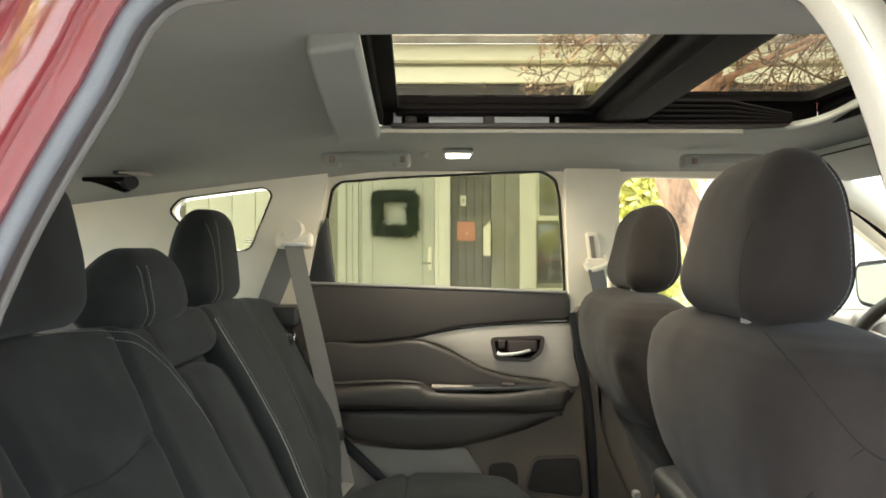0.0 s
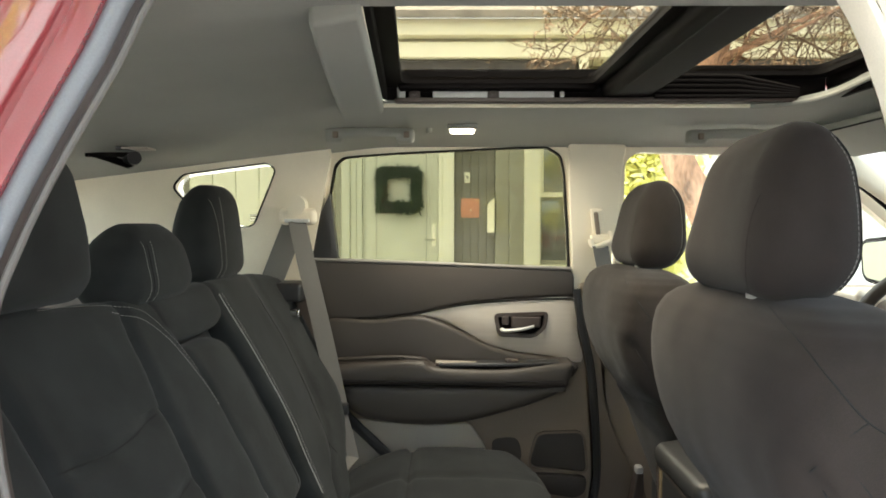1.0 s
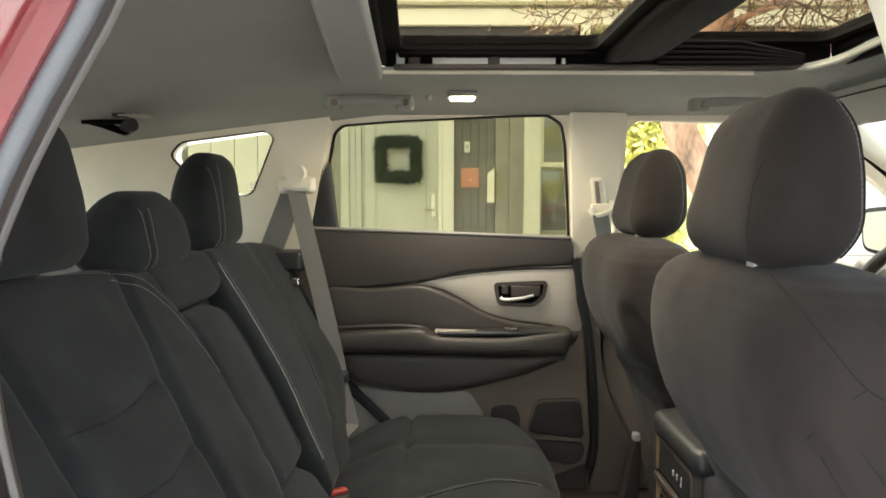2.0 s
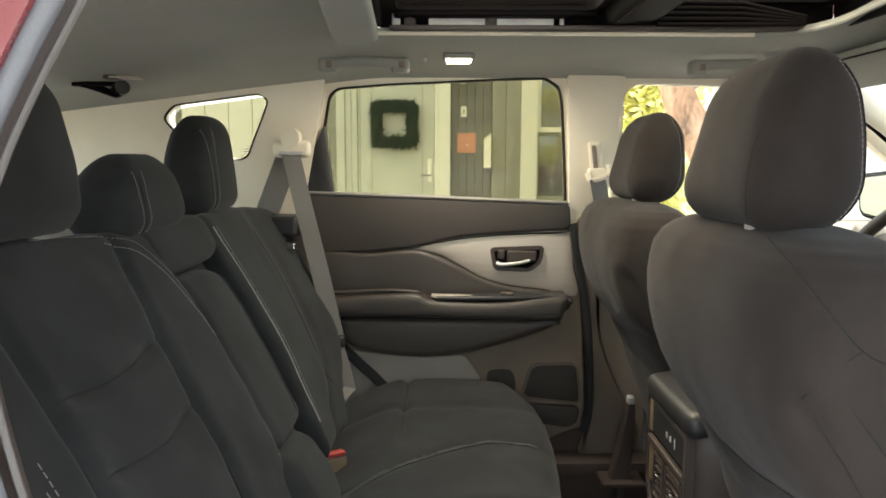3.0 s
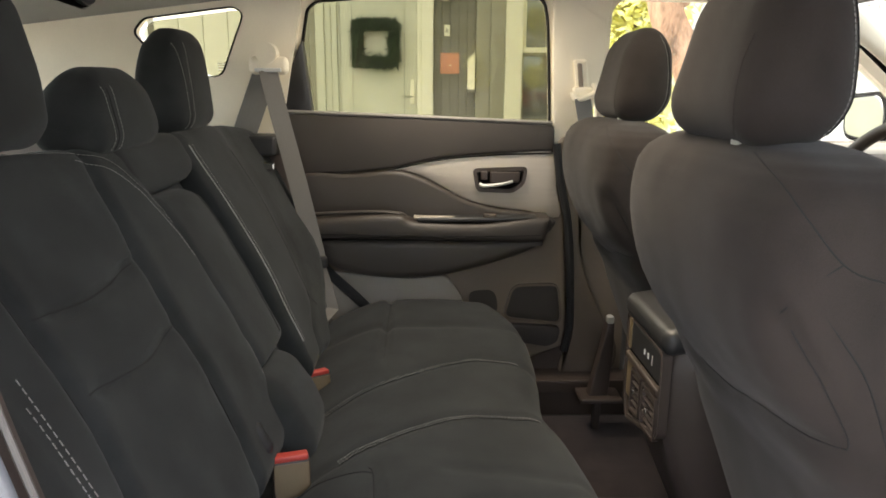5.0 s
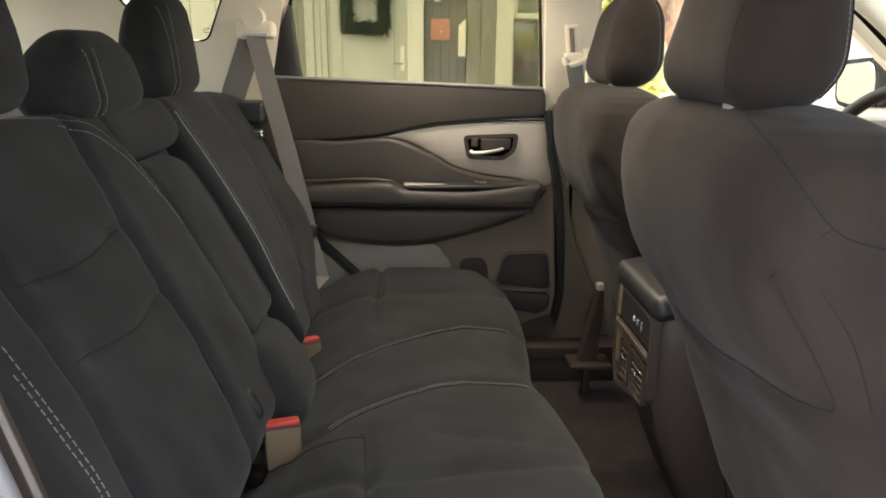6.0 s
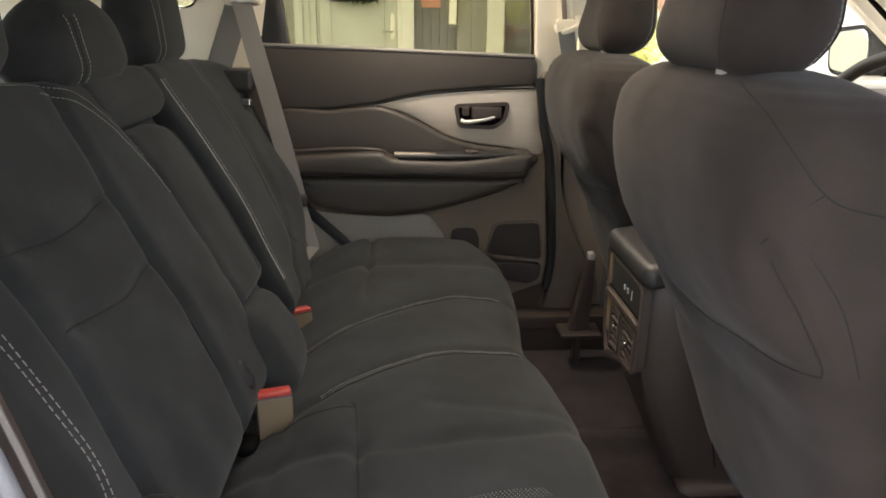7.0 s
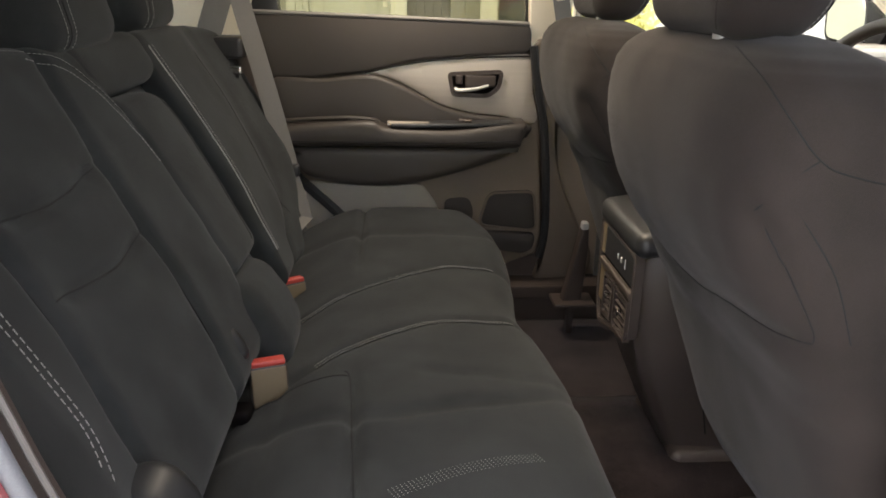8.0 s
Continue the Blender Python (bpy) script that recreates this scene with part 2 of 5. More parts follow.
def loft(levels, n=32, power=4.0):
    """Rounded-rectangle rings stacked in z: (z, x0, x1, y0, y1), closed at both ends."""
    bm, rings = bmesh.new(), []
    for z, x0, x1, y0, y1 in levels:
        ring = []
        for k in range(n):
            a = 2 * math.pi * k / n
            ca, sa = math.cos(a), math.sin(a)
            f = (abs(ca) ** power + abs(sa) ** power) ** (-1 / power)
            ring.append(bm.verts.new(((x0 + x1) / 2 + f * ca * (x1 - x0) / 2, (y0 + y1) / 2 + f * sa * (y1 - y0) / 2, z)))
        rings.append(ring)
    for a, b in zip(rings, rings[1:]):
        for k in range(n):
            bm.faces.new((a[k], a[(k + 1) % n], b[(k + 1) % n], b[k]))
    bm.faces.new(rings[0])
    bm.faces.new(rings[-1])
    return bm


def blend(table, t):
    """Smooth reading of a table of (t, a, b, ...) rows."""
    for p, q in zip(table, table[1:]):
        if t <= q[0] or q is table[-1]:
            s = min(1, max(0, (t - p[0]) / (q[0] - p[0])))
            return [a + (b - a) * s for a, b in zip(p[1:], q[1:])]


def uneven(bm, amount=0.0018, size=9.0, seed=0.0):
    """Soft dents and fullness, as stuffed cloth has."""
    bm.normal_update()
    for v in bm.verts:
        p = v.co * size + Vector((seed, seed * 1.7, 0))
        v.co += v.normal * amount * (noise.noise(p) + 0.5 * noise.noise(p * 2.3))
    return bm


def lie(bm, pts, way, lift=0.0, n=10, gap=4.0):
    """The line through pts, laid on a surface by casting it along way."""
    tree = BVHTree.FromBMesh(bm)
    way = Vector(way).normalized()
    out = []
    for p in spline(pts, n):
        spot, nor, _, _ = tree.ray_cast(p - way * gap, way)
        if spot:
            if nor.dot(way) > 0:
                nor = -nor
            out.append((spot + nor * lift, nor))
    return out


def seam(line, r=0.0016):
    return tube([p for p, _ in line], r, 6)


def stitches(line, dash=0.006, space=0.0035, r=0.0007):
    """Short threads along a line."""
    bm = bmesh.new()
    pts = [p + q * 0.0011 for p, q in line]
    run, at = 0.0, 0.0
    marks = []
    for a, b in zip(pts, pts[1:]):
        length = (b - a).length
        while at < run + length:
            marks.append((a.lerp(b, (at - run) / length), (b - a).normalized()))
            at += dash + space
        run += length
    for p, d in marks:
        s = d.orthogonal().normalized() * r
        u = d.cross(s).normalized() * r
        q = [p + d * dash * k + w for k in (0, 1) for w in (s, u, -s, -u)]
        v = [bm.verts.new(x) for x in q]
        for i in range(4):
            bm.faces.new((v[i], v[(i + 1) % 4], v[4 + (i + 1) % 4], v[4 + i]))
        bm.faces.new(v[:4])
        bm.faces.new(v[4:])
    return bm


# ---- the car's shell ----
def mirror_y(pts):
    return [(x, 2 * YC - y, z) for x, y, z in pts]


ROOF = [(0.0, 1.585), (0.20, 1.575), (0.34, 1.552), (0.50, 1.548), (0.60, 1.545), (0.70, 1.535), (0.75, 1.525), (0.785, 1.511)]
HOLE_X, HOLE_Y = (-0.125, 0.79), 0.34


def roof_z(x, dy):
    z = blend(ROOF, abs(dy))[0]
    d = max(0, -0.1 - x)
    z -= 0.030 * math.exp(-((x + 0.76) / 0.11) ** 2 - ((dy - 0.48) / 0.13) ** 2)  # swelling round the centre belt
    return z - 0.13 * d * d / (d + 0.15) - 0.22 * max(0, x - 0.75) ** 2


def slant(bm):
    """The opening's rear edge runs slightly askew across the car."""
    for v in bm.verts:
        v.co.x += 0.052 * (YC + 0.10 - v.co.y) * math.exp(-((v.co.x + 0.125) / 0.11) ** 2)
    return bm


def headliner():
    xs = [-1.19 + 0.04 * i for i in range(25)] + [-0.2, -0.16, HOLE_X[0]] + [HOLE_X[0] + 0.0915 * i for i in range(1, 11)] + [0.83, 0.87, 0.95, 1.03, 1.11]
    xs = sorted({round(v, 4) for v in xs})
    ys = [0, 0.1, 0.2, 0.28, 0.34, 0.37, 0.40, 0.45, 0.5, 0.55, 0.6, 0.64, 0.68, 0.71, 0.735, 0.76, 0.785]
    ys = [-v for v in reversed(ys[1:])] + ys
    bm = bmesh.new()
    g = {(i, j, k): bm.verts.new((x, YC + y, roof_z(x, y) + k * 0.012)) for i, x in enumerate(xs) for j, y in enumerate(ys) for k in (0, 1)}

    def solid(i, j):
        if not (0 <= i < len(xs) - 1 and 0 <= j < len(ys) - 1):
            return False
        mx, my = (xs[i] + xs[i + 1]) / 2, (ys[j] + ys[j + 1]) / 2
        return not (HOLE_X[0] < mx < HOLE_X[1] and abs(my) < HOLE_Y)

    for i in range(len(xs) - 1):
        for j in range(len(ys) - 1):
            if not solid(i, j):
                continue
            for k in (0, 1):
                bm.faces.new([g[i + a, j + b, k] for a, b in ((0, 0), (1, 0), (1, 1), (0, 1))])
            for (a, b), (c, d), (e, f) in (((-1, 0), (0, 0), (0, 1)), ((1, 0), (1, 0), (1, 1)), ((0, -1), (0, 0), (1, 0)), ((0, 1), (0, 1), (1, 1))):
                if not solid(i + a, j + b):
                    bm.faces.new([g[i + c, j + d, 0], g[i + e, j + f, 0], g[i + e, j + f, 1], g[i + c, j + d, 1]])
    return part("ceiling", slant(bm), HEADLINER)


tagged(headliner(), "grey cloth car headliner curving down to the windows", "headliner", kind="structure")


def sunroof():
    """Two glass panels, the bar between them, the black frame, track and the folded wind deflector."""
    t = thing("panoramic_sunroof", (0.3, YC, 1.6), "panoramic glass sunroof with black frame, set in the headliner", "sunroof")
    far, near = YC + HOLE_Y, YC - HOLE_Y
    # sloping surround behind the opening
    part("surround", slant(join(
        block((-0.20, near - 0.01, 1.531), (-0.122, far + 0.012, 1.560), 0.009, (4, 10, 1), 5,
              lambda v: Vector((-0.122 + (v.x + 0.122) * (0.72 + 0.50 * (v.y - near) / (far - near)), v.y, v.z - 0.006 + 0.13 * (v.x + 0.2)))))), HEADLINER, t, "raised grey cloth surround")
    part("edge_trim", slant(tube([(-0.125, near, 1.553), (-0.128, far, 1.553), (0.64, far + 0.001, 1.552)], 0.0045, 8)), BEIGE, t, "pale edge strip")
    bend = [(0.64, far + 0.001), (0.70, far - 0.008), (0.75, far - 0.038), (0.778, far - 0.082), (0.79, far - 0.14)]
    roll = spline([(x, y, roof_z(x, y - YC) - 0.001) for x, y in bend + [(0.79, YC + 0.1), (0.79, YC), (0.79, YC - 0.2), (0.79, near)]], 5)
    part("front_roll", tube(roll, 0.0055, 8), HEADLINER, t, "rolled cloth edge")
    bm = plate([(0.797, far + 0.006), (0.797, far - 0.14)] + [tuple(p) for p in spline([Vector(p) for p in reversed(bend)], 4)] + [(0.64, far + 0.006)], 1.550, 1.562, 0.002, 1, "z")
    for v in bm.verts:
        v.co.z += roof_z(v.co.x, v.co.y - YC) - 1.551
    part("corner_fillet", bm, HEADLINER, t, "rounded cloth corner")
    # well walls
    for lo, hi in (((-0.118, far + 0.002, 1.556), (0.80, far + 0.010, 1.63)), ((-0.124, near, 1.565), (-0.114, far, 1.64)), ((0.80, near, 1.56), (0.81, far, 1.64)), ((-0.12, near - 0.01, 1.566), (0.80, near - 0.002, 1.63))):
        part("well_wall", slant(block(lo, hi, 0.002, (8, 4, 1))), BLACK, t)
    # track along the far edge with its pale pieces
    part("track", block((-0.11, far - 0.022, 1.556), (0.80, far + 0.002, 1.566), 0.003), PLASTIC, t)
    for x0, x1 in ((-0.105, -0.088), (-0.03, 0.085), (0.108, 0.225), (0.238, 0.246)):
        part("track_cover", block((x0, far - 0.012, 1.566), (x1, far, 1.590), 0.002), WHITE_BITS, t, "pale metal track cover")
    for x in (-0.068, 0.097):
        part("bracket", join(block((x - 0.012, far - 0.016, 1.566), (x + 0.012, far - 0.004, 1.588), 0.002),
                             tube([(x, far - 0.022, 1.577), (x, far - 0.012, 1.577)], 0.006, 10)), PLASTIC, t)
    # rear glass with black border
    def glass(x0, x1, y0, y1, z, rim, r):
        outer = rounded([(x0, y0), (x1, y0), (x1, y1), (x0, y1)], r)
        inner = rounded([(x0 + rim[0], y0 + rim[1]), (x1 - rim[2], y0 + rim[1]), (x1 - rim[2], y1 - rim[3]), (x0 + rim[0], y1 - rim[3])], r)
        f = part("glass_frame", slant(frame_plate(outer, inner, z, z + 0.02, "z")), BLACK, t, "black border of the glass")
        part("pane", slant(plate(inner, z + 0.008, z + 0.013, 0.0005, 1, "z")), TINTED, f, "dark tinted glass")
    glass(-0.115, 0.345, near, far, 1.590, (0.03, 0.02, 0.045, 0.045), 0.03)
    glass(0.40, 0.80, near, far, 1.610, (0.03, 0.02, 0.03, 0.03), 0.03)
    part("front_rail", block((0.796, near, 1.590), (0.835, far, 1.625), 0.006), BLACK, t)
    part("hanging_rail", block((-0.10, far - 0.042, 1.580), (0.31, far - 0.004, 1.601), 0.004), BLACK, t, "black rail below the glass")
    # bar between the panels
    part("cross_bar", block((0.322, near, 1.574), (0.432, far - 0.008, 1.612), 0.010, (6, 8, 1), 3,
                            lambda v: Vector((v.x, v.y, v.z - 0.006 * math.cos((v.x - 0.36) * 18)))), BAR, t, "dark padded roof bar")
    part("bar_groove", tube([(0.345, near, 1.564), (0.343, far - 0.05, 1.564)], 0.0015, 6), SEAM, t)
    # folded deflector: thin ribs running forward, closing up
    for i in range(5):
        z = 1.566 + 0.011 * i
        part("deflector_rib", tube([(0.43, far - 0.030, z), (0.60, far - 0.032, z - 0.0006 * i), (0.725, far - 0.036, 1.566 + 0.0035 * i)], 0.0046, 8), BLACK, t)
    return t


sunroof()


def roof_shell():
    t = thing("car_roof", (0, YC, 1.65), "red painted outer roof of the car", "car roof", kind="structure")
    for lo, hi in (((-1.22, 0.36, 1.60), (-0.14, 1.98, 1.66)), ((0.82, 0.36, 1.60), (1.15, 1.98, 1.64)), ((-0.13, 1.53, 1.568), (0.81, 1.98, 1.592)), ((-0.13, 0.36, 1.635), (0.81, 0.81, 1.66))):
        part("roof_panel", block(lo, hi, 0.01), RED, t)


roof_shell()

# floor with its tunnel
bm = bmesh.new()
xs = [-1.35 + 0.15 * i for i in range(19)]
ys = [0.40 + 0.044 * i for i in range(36)]


def floor_z(x, y):
    hump = 0.085 * math.exp(-((y - 1.20) / 0.20) ** 4)
    return 0.365 + hump


g = [[bm.verts.new((x, y, floor_z(x, y) - d)) for y in ys] for x in xs for d in (0,)]
for i in range(len(xs) - 1):
    for j in range(len(ys) - 1):
        bm.faces.new((g[i][j], g[i + 1][j], g[i + 1][j + 1], g[i][j + 1]))
bmesh.ops.solidify(bm, geom=bm.faces[:], thickness=0.02)
tagged(part("floor", bm, CARPET), "dark carpeted car floor with a centre tunnel", "car floor", kind="structure")

mat_ob = thing("floor_mat", (0.6, 1.6, 0.37), "dark carpet floor mat in the rear footwell", "floor mat")
part("mat", block((0.27, 1.42, 0.366), (0.80, 1.84, 0.380), 0.006, (3, 3, 1)), MATCLOTH, mat_ob)
part("edge_binding", tube(rounded([(0.27, 1.42, 0.377), (0.80, 1.42, 0.377), (0.80, 1.84, 0.377), (0.27, 1.84, 0.377)], 0.05) + [(0.27, 1.44, 0.377)], 0.004, 6), SEAM, mat_ob)


# pillars and quarter trim, alike on both sides
WIN = [(-0.742, 1.403), (-0.715, 1.434), (-0.489, 1.464), (-0.468, 1.450), (-0.480, 1.42), (-0.528, 1.302), (-0.567, 1.296), (-0.707, 1.364)]
TRIM = [(-1.20, 1.35), (-1.20, 1.50), (-0.60, 1.528), (-0.312, 1.534), (-0.318, 1.47), (-0.385, 1.12), (-0.60, 0.85), (-1.20, 0.85)]


def quarter(side):
    flip = (lambda y: y) if side > 0 else (lambda y: 2 * YC - y)
    t = thing("quarter_trim", (-0.8, flip(1.95), 0.9), "beige plastic rear quarter trim round a small window", "pillar trim", "quarter trims", "structure")
    inner = rounded(WIN, 0.014)
    outer = rounded(TRIM, 0.014)
    part("panel", frame_plate(outer, grow(inner, 0.006), flip(1.925), flip(1.965)), BEIGE, t)
    part("window_seal", frame_plate(grow(inner, 0.0055), grow(inner, 0.002), flip(1.923), flip(1.931)), BLACK, t, "black rubber seal")
    part("pane", plate(inner, flip(1.972), flip(1.976), 0.0005, 1), CLEAR, t)
    if side > 0:
        for i, w in enumerate((0.022, 0.026, 0.018)):
            part("etched_mark", block((-0.548, 1.969, 1.326 - 0.007 * i), (-0.548 + w, 1.9705, 1.329 - 0.007 * i), 0.0005), WHITE_BITS, t, "small etched line")
    return t


quarter(1)
quarter(-1)
cargo = thing("cargo_side", (-0.9, 1.93, 0.4), "dark lower cargo side trim behind the rear seat", "cargo trim", kind="structure")
part("far_side", block((-1.34, 1.90, 0.36), (-0.36, 1.96, 1.145), 0.01, (6, 1, 4)), PLASTIC, cargo)
part("near_side", block((-1.34, 0.38, 0.36), (-0.40, 0.44, 1.145), 0.01, (6, 1, 4)), PLASTIC, cargo)
part("shelf_edge", block((-0.50, 1.82, 1.10), (-0.375, 1.93, 1.150), 0.01, (2, 2, 1)), HINGE, cargo)


def far_pillar():
    t = thing("pillar_trim", (0.4, 1.95, 0.5), "beige upper and dark lower centre pillar trim", "pillar trim", kind="structure")
    part("upper_trim", plate(rounded([(0.330, 1.521), (0.487, 1.519), (0.482, 1.485), (0.474, 1.44), (0.462, 1.28), (0.428, 1.125), (0.343, 1.125)], 0.010), 1.930, 1.99, 0.003, 2), BEIGE, t)
    part("lower_trim", plate(spline([(0.352, 1.125), (0.43, 1.125), (0.428, 0.95), (0.440, 0.80), (0.485, 0.68), (0.55, 0.55), (0.52, 0.46), (0.39, 0.46), (0.412, 0.60), (0.388, 0.92)], 4, True), 1.922, 1.99, 0.008, 3), PILLAR, t)
    part("door_gap", tube(spline([(0.351, 1.922, 1.127), (0.368, 1.920, 1.02), (0.390, 1.920, 0.92), (0.404, 1.920, 0.78), (0.410, 1.920, 0.62), (0.398, 1.920, 0.54)], 5), 0.011, 8), HINGE, t, "dark rubber door seal")
    # darker strip painted for the shadows along the belt slide
    part("slide_shade", block((0.400, 1.914, 1.262), (0.412, 1.921, 1.335), 0.002, 1, 2, lambda v: Vector((v.x + 0.12 * (1.30 - v.z), v.y, v.z))), TAUPE, t)
    part("belt_slide", block((0.392, 1.918, 1.25), (0.428, 1.935, 1.345), 0.008, (1, 1, 3), 3, lambda v: Vector((v.x + 0.12 * (1.30 - v.z), v.y, v.z))), BEIGE, t, "raised beige belt height slide")
    return t


far_pillar()


def belt_front():
    t = thing("front_seat_belt", (0.43, 1.9, 0.5), "taupe seat belt with beige guide on the centre pillar", "seat belt", "seat belts")
    part("guide", join(tube(spline([(0.385, 1.905, 1.262), (0.392, 1.900, 1.243), (0.415, 1.900, 1.247), (0.445, 1.905, 1.262), (0.440, 1.91, 1.285)], 5), 0.0075, 8),
                       block((0.388, 1.908, 1.248), (0.440, 1.928, 1.275), 0.006)), BEIGE, t)
    part("webbing", ribbon([(0.41, 1.898, 1.248), (0.44, 1.895, 1.10), (0.53, 1.89, 0.9), (0.57, 1.88, 0.70), (0.57, 1.88, 0.5)], 0.046, 0.0018, (1, 0.3, 0)), BELT, t)
    stalk = part("anchor_cover", plate([(0.430, 0.485), (0.482, 0.485), (0.490, 0.62), (0.488, 0.685), (0.470, 0.69), (0.458, 0.62)], 1.735, 1.765, 0.006, 2), PLASTIC, t, "dark plastic anchor cover")
    part("cap", block((0.468, 1.733, 0.684), (0.486, 1.757, 0.704), 0.005), WHITE_BITS, stalk, "small white cap")
    part("foot", join(block((0.405, 1.71, 0.474), (0.515, 1.79, 0.486), 0.004), block((0.452, 1.755, 0.37), (0.470, 1.785, 0.48), 0.005)), PLASTIC, t)


belt_front()


# far rear door
WINDOW = [(-0.302, 1.203), (0.336, 1.177), (0.330, 1.30), (0.321, 1.44), (0.311, 1.49), (0.276, 1.513), (0.15, 1.510), (0.025, 1.504), (-0.14, 1.496), (-0.283, 1.485), (-0.306, 1.465), (-0.322, 1.375)]


def rear_door():
    t = thing("rear_car_door", (0.0, 1.96, 0.5), "closed rear car door, dark vinyl and silver trim", "car door")
    part("base_panel", plate([(-0.375, 1.205), (0.343, 1.176), (0.347, 1.12), (0.384, 0.92), (0.404, 0.62), (0.392, 0.545), (0.30, 0.51), (-0.02, 0.52), (-0.13, 0.625), (-0.27, 0.76), (-0.33, 0.90)], 1.935, 2.0, 0.012, 3), TAUPE, t)
    up = rounded([(-0.385, 1.206), (-0.10, 1.197), (0.15, 1.188), (0.345, 1.179), (0.347, 1.107), (0.20, 1.101), (0.06, 1.088), (-0.09, 1.057), (-0.20, 1.046), (-0.34, 1.040), (-0.375, 1.12)], 0.02, 3)
    part("upper_pad", plate(up, 1.918, 1.96, 0.009, 4), VINYL, t, "dark vinyl upper pad")
    # grey tone paints the light that the sill's top ledge catches
    part("window_wipe", tube([(-0.385, 1.924, 1.206), (0.0, 1.924, 1.193), (0.338, 1.924, 1.180)], 0.0065, 10, 1.3), BELT, t, "window strip, greyed for the light on the sill")
    silver = spline([(-0.095, 1.055), (0.0, 1.077), (0.10, 1.091), (0.22, 1.099), (0.345, 1.103), (0.357, 1.01), (0.368, 0.927), (0.28, 0.944), (0.19, 0.955), (0.108, 0.977), (0.055, 1.006), (0.0, 1.036), (-0.05, 1.050)], 4, True)
    part("silver_trim", plate(silver, 1.926, 1.95, 0.004, 2), SILVER, t, "satin silver trim panel")
    part("silver_edge", tube([(x, 1.925, z - 0.002) for x, z in spline([(-0.095, 1.055), (0.0, 1.077), (0.10, 1.091), (0.22, 1.099), (0.345, 1.103)], 6)], 0.0025, 6), CHROME, t, "bright upper edge")
    mid = spline([(-0.335, 1.038), (-0.20, 1.043), (-0.09, 1.053), (-0.03, 1.042), (0.05, 1.006), (0.11, 0.974), (0.19, 0.953), (0.28, 0.941), (0.350, 0.924), (0.352, 0.90), (0.30, 0.88), (0.0, 0.89), (-0.30, 0.90)], 4, True)
    part("middle_pad", plate(mid, 1.912, 1.95, 0.012, 3), VINYL, t, "dark vinyl middle pad")
    arm = spline([(-0.31, 0.905), (-0.308, 0.928), (-0.18, 0.941), (-0.07, 0.944), (-0.035, 0.928), (0.05, 0.922), (0.16, 0.922), (0.27, 0.936), (0.325, 0.940), (0.333, 0.925), (0.322, 0.890), (0.295, 0.872), (0.10, 0.876), (-0.15, 0.880), (-0.29, 0.882)], 4, True)
    a = part("armrest", plate(arm, 1.842, 1.94, 0.018, 4), VINYL, t, "padded dark armrest")
    part("seam", tube([(x, 1.8425, z) for x, z in spline([(-0.29, 0.895), (-0.1, 0.892), (0.1, 0.889), (0.305, 0.893)], 8)], 0.0014, 6), SEAM, a)
    part("pull_rim", tube(spline([(-0.30, 1.87, 0.942), (-0.15, 1.865, 0.950), (-0.075, 1.868, 0.946), (-0.055, 1.875, 0.938)], 6), 0.006, 8), VINYL, a)
    part("switch_plate", block((-0.02, 1.852, 0.925), (0.30, 1.905, 0.936), 0.004, 1, 2, lambda v: Vector((v.x, v.y, v.z + 0.02 * max(0, v.x - 0.12)))), HINGE, a, "dark switch plate")
    part("bright_inlay", block((-0.03, 1.866, 0.930), (0.080, 1.900, 0.9375), 0.002, 1, 2, lambda v: Vector((v.x, v.y - 0.02 * max(0, (v.x - 0.02) / 0.065) * (v.y > 1.87), v.z))), SILVER, a, "pale inlay")
    sw = part("window_switch", block((0.155, 1.862, 0.934), (0.19, 1.885, 0.946), 0.003), PLASTIC, a)
    part("switch_lip", block((0.170, 1.8605, 0.941), (0.188, 1.864, 0.945), 0.0012), TAUPE, sw)
    low = spline([(-0.295, 0.876), (0.0, 0.876), (0.20, 0.876), (0.318, 0.884), (0.302, 0.856), (0.24, 0.828), (0.16, 0.803), (0.063, 0.778), (-0.02, 0.768), (-0.108, 0.768), (-0.19, 0.780), (-0.25, 0.800), (-0.28, 0.835)], 4, True)
    part("map_pocket", plate(low, 1.860, 1.94, 0.024, 5), VINYL, t, "dark vinyl pocket panel")
    part("pocket_piping", tube([(x, 1.866, z) for x, z in spline([(-0.29, 0.873), (-0.1, 0.875), (0.1, 0.875), (0.30, 0.878)], 8)], 0.002, 6), SEAM, t)
    part("lower_insert", plate(rounded([(-0.262, 0.772), (-0.18, 0.762), (-0.05, 0.752), (0.062, 0.760), (0.108, 0.69), (0.10, 0.56), (-0.06, 0.55), (-0.13, 0.64)], 0.02), 1.925, 1.95, 0.006, 2), BELT_BEIGE, t, "pale lower insert")
    part("rear_seal", tube([(-0.335, 1.92, 0.88), (-0.27, 1.918, 0.775), (-0.20, 1.915, 0.71), (-0.13, 1.915, 0.64), (-0.08, 1.915, 0.58)], 0.014, 8), HINGE, t, "black door seal")
    # the hollow's shade, put on as a flush dark plate
    part("recess_shade", plate(spline([(0.125, 0.700), (0.16, 0.716), (0.195, 0.708), (0.205, 0.66), (0.18, 0.62), (0.14, 0.62)], 5, True), 1.9330, 1.94, 0.001, 1), VINYL, t, "flat dark patch painted as the shade of a hollow")
    grille = rounded([(0.250, 0.728), (0.372, 0.732), (0.384, 0.622), (0.225, 0.640)], 0.022, 5)
    part("speaker_rim", frame_plate(grow(grille, 0.006), grille, 1.924, 1.94), PILLAR, t)
    s = part("speaker_grille", plate(grille, 1.9265, 1.94, 0.003, 2, bulge=0.004), GRILLE, t, "dark speaker grille")
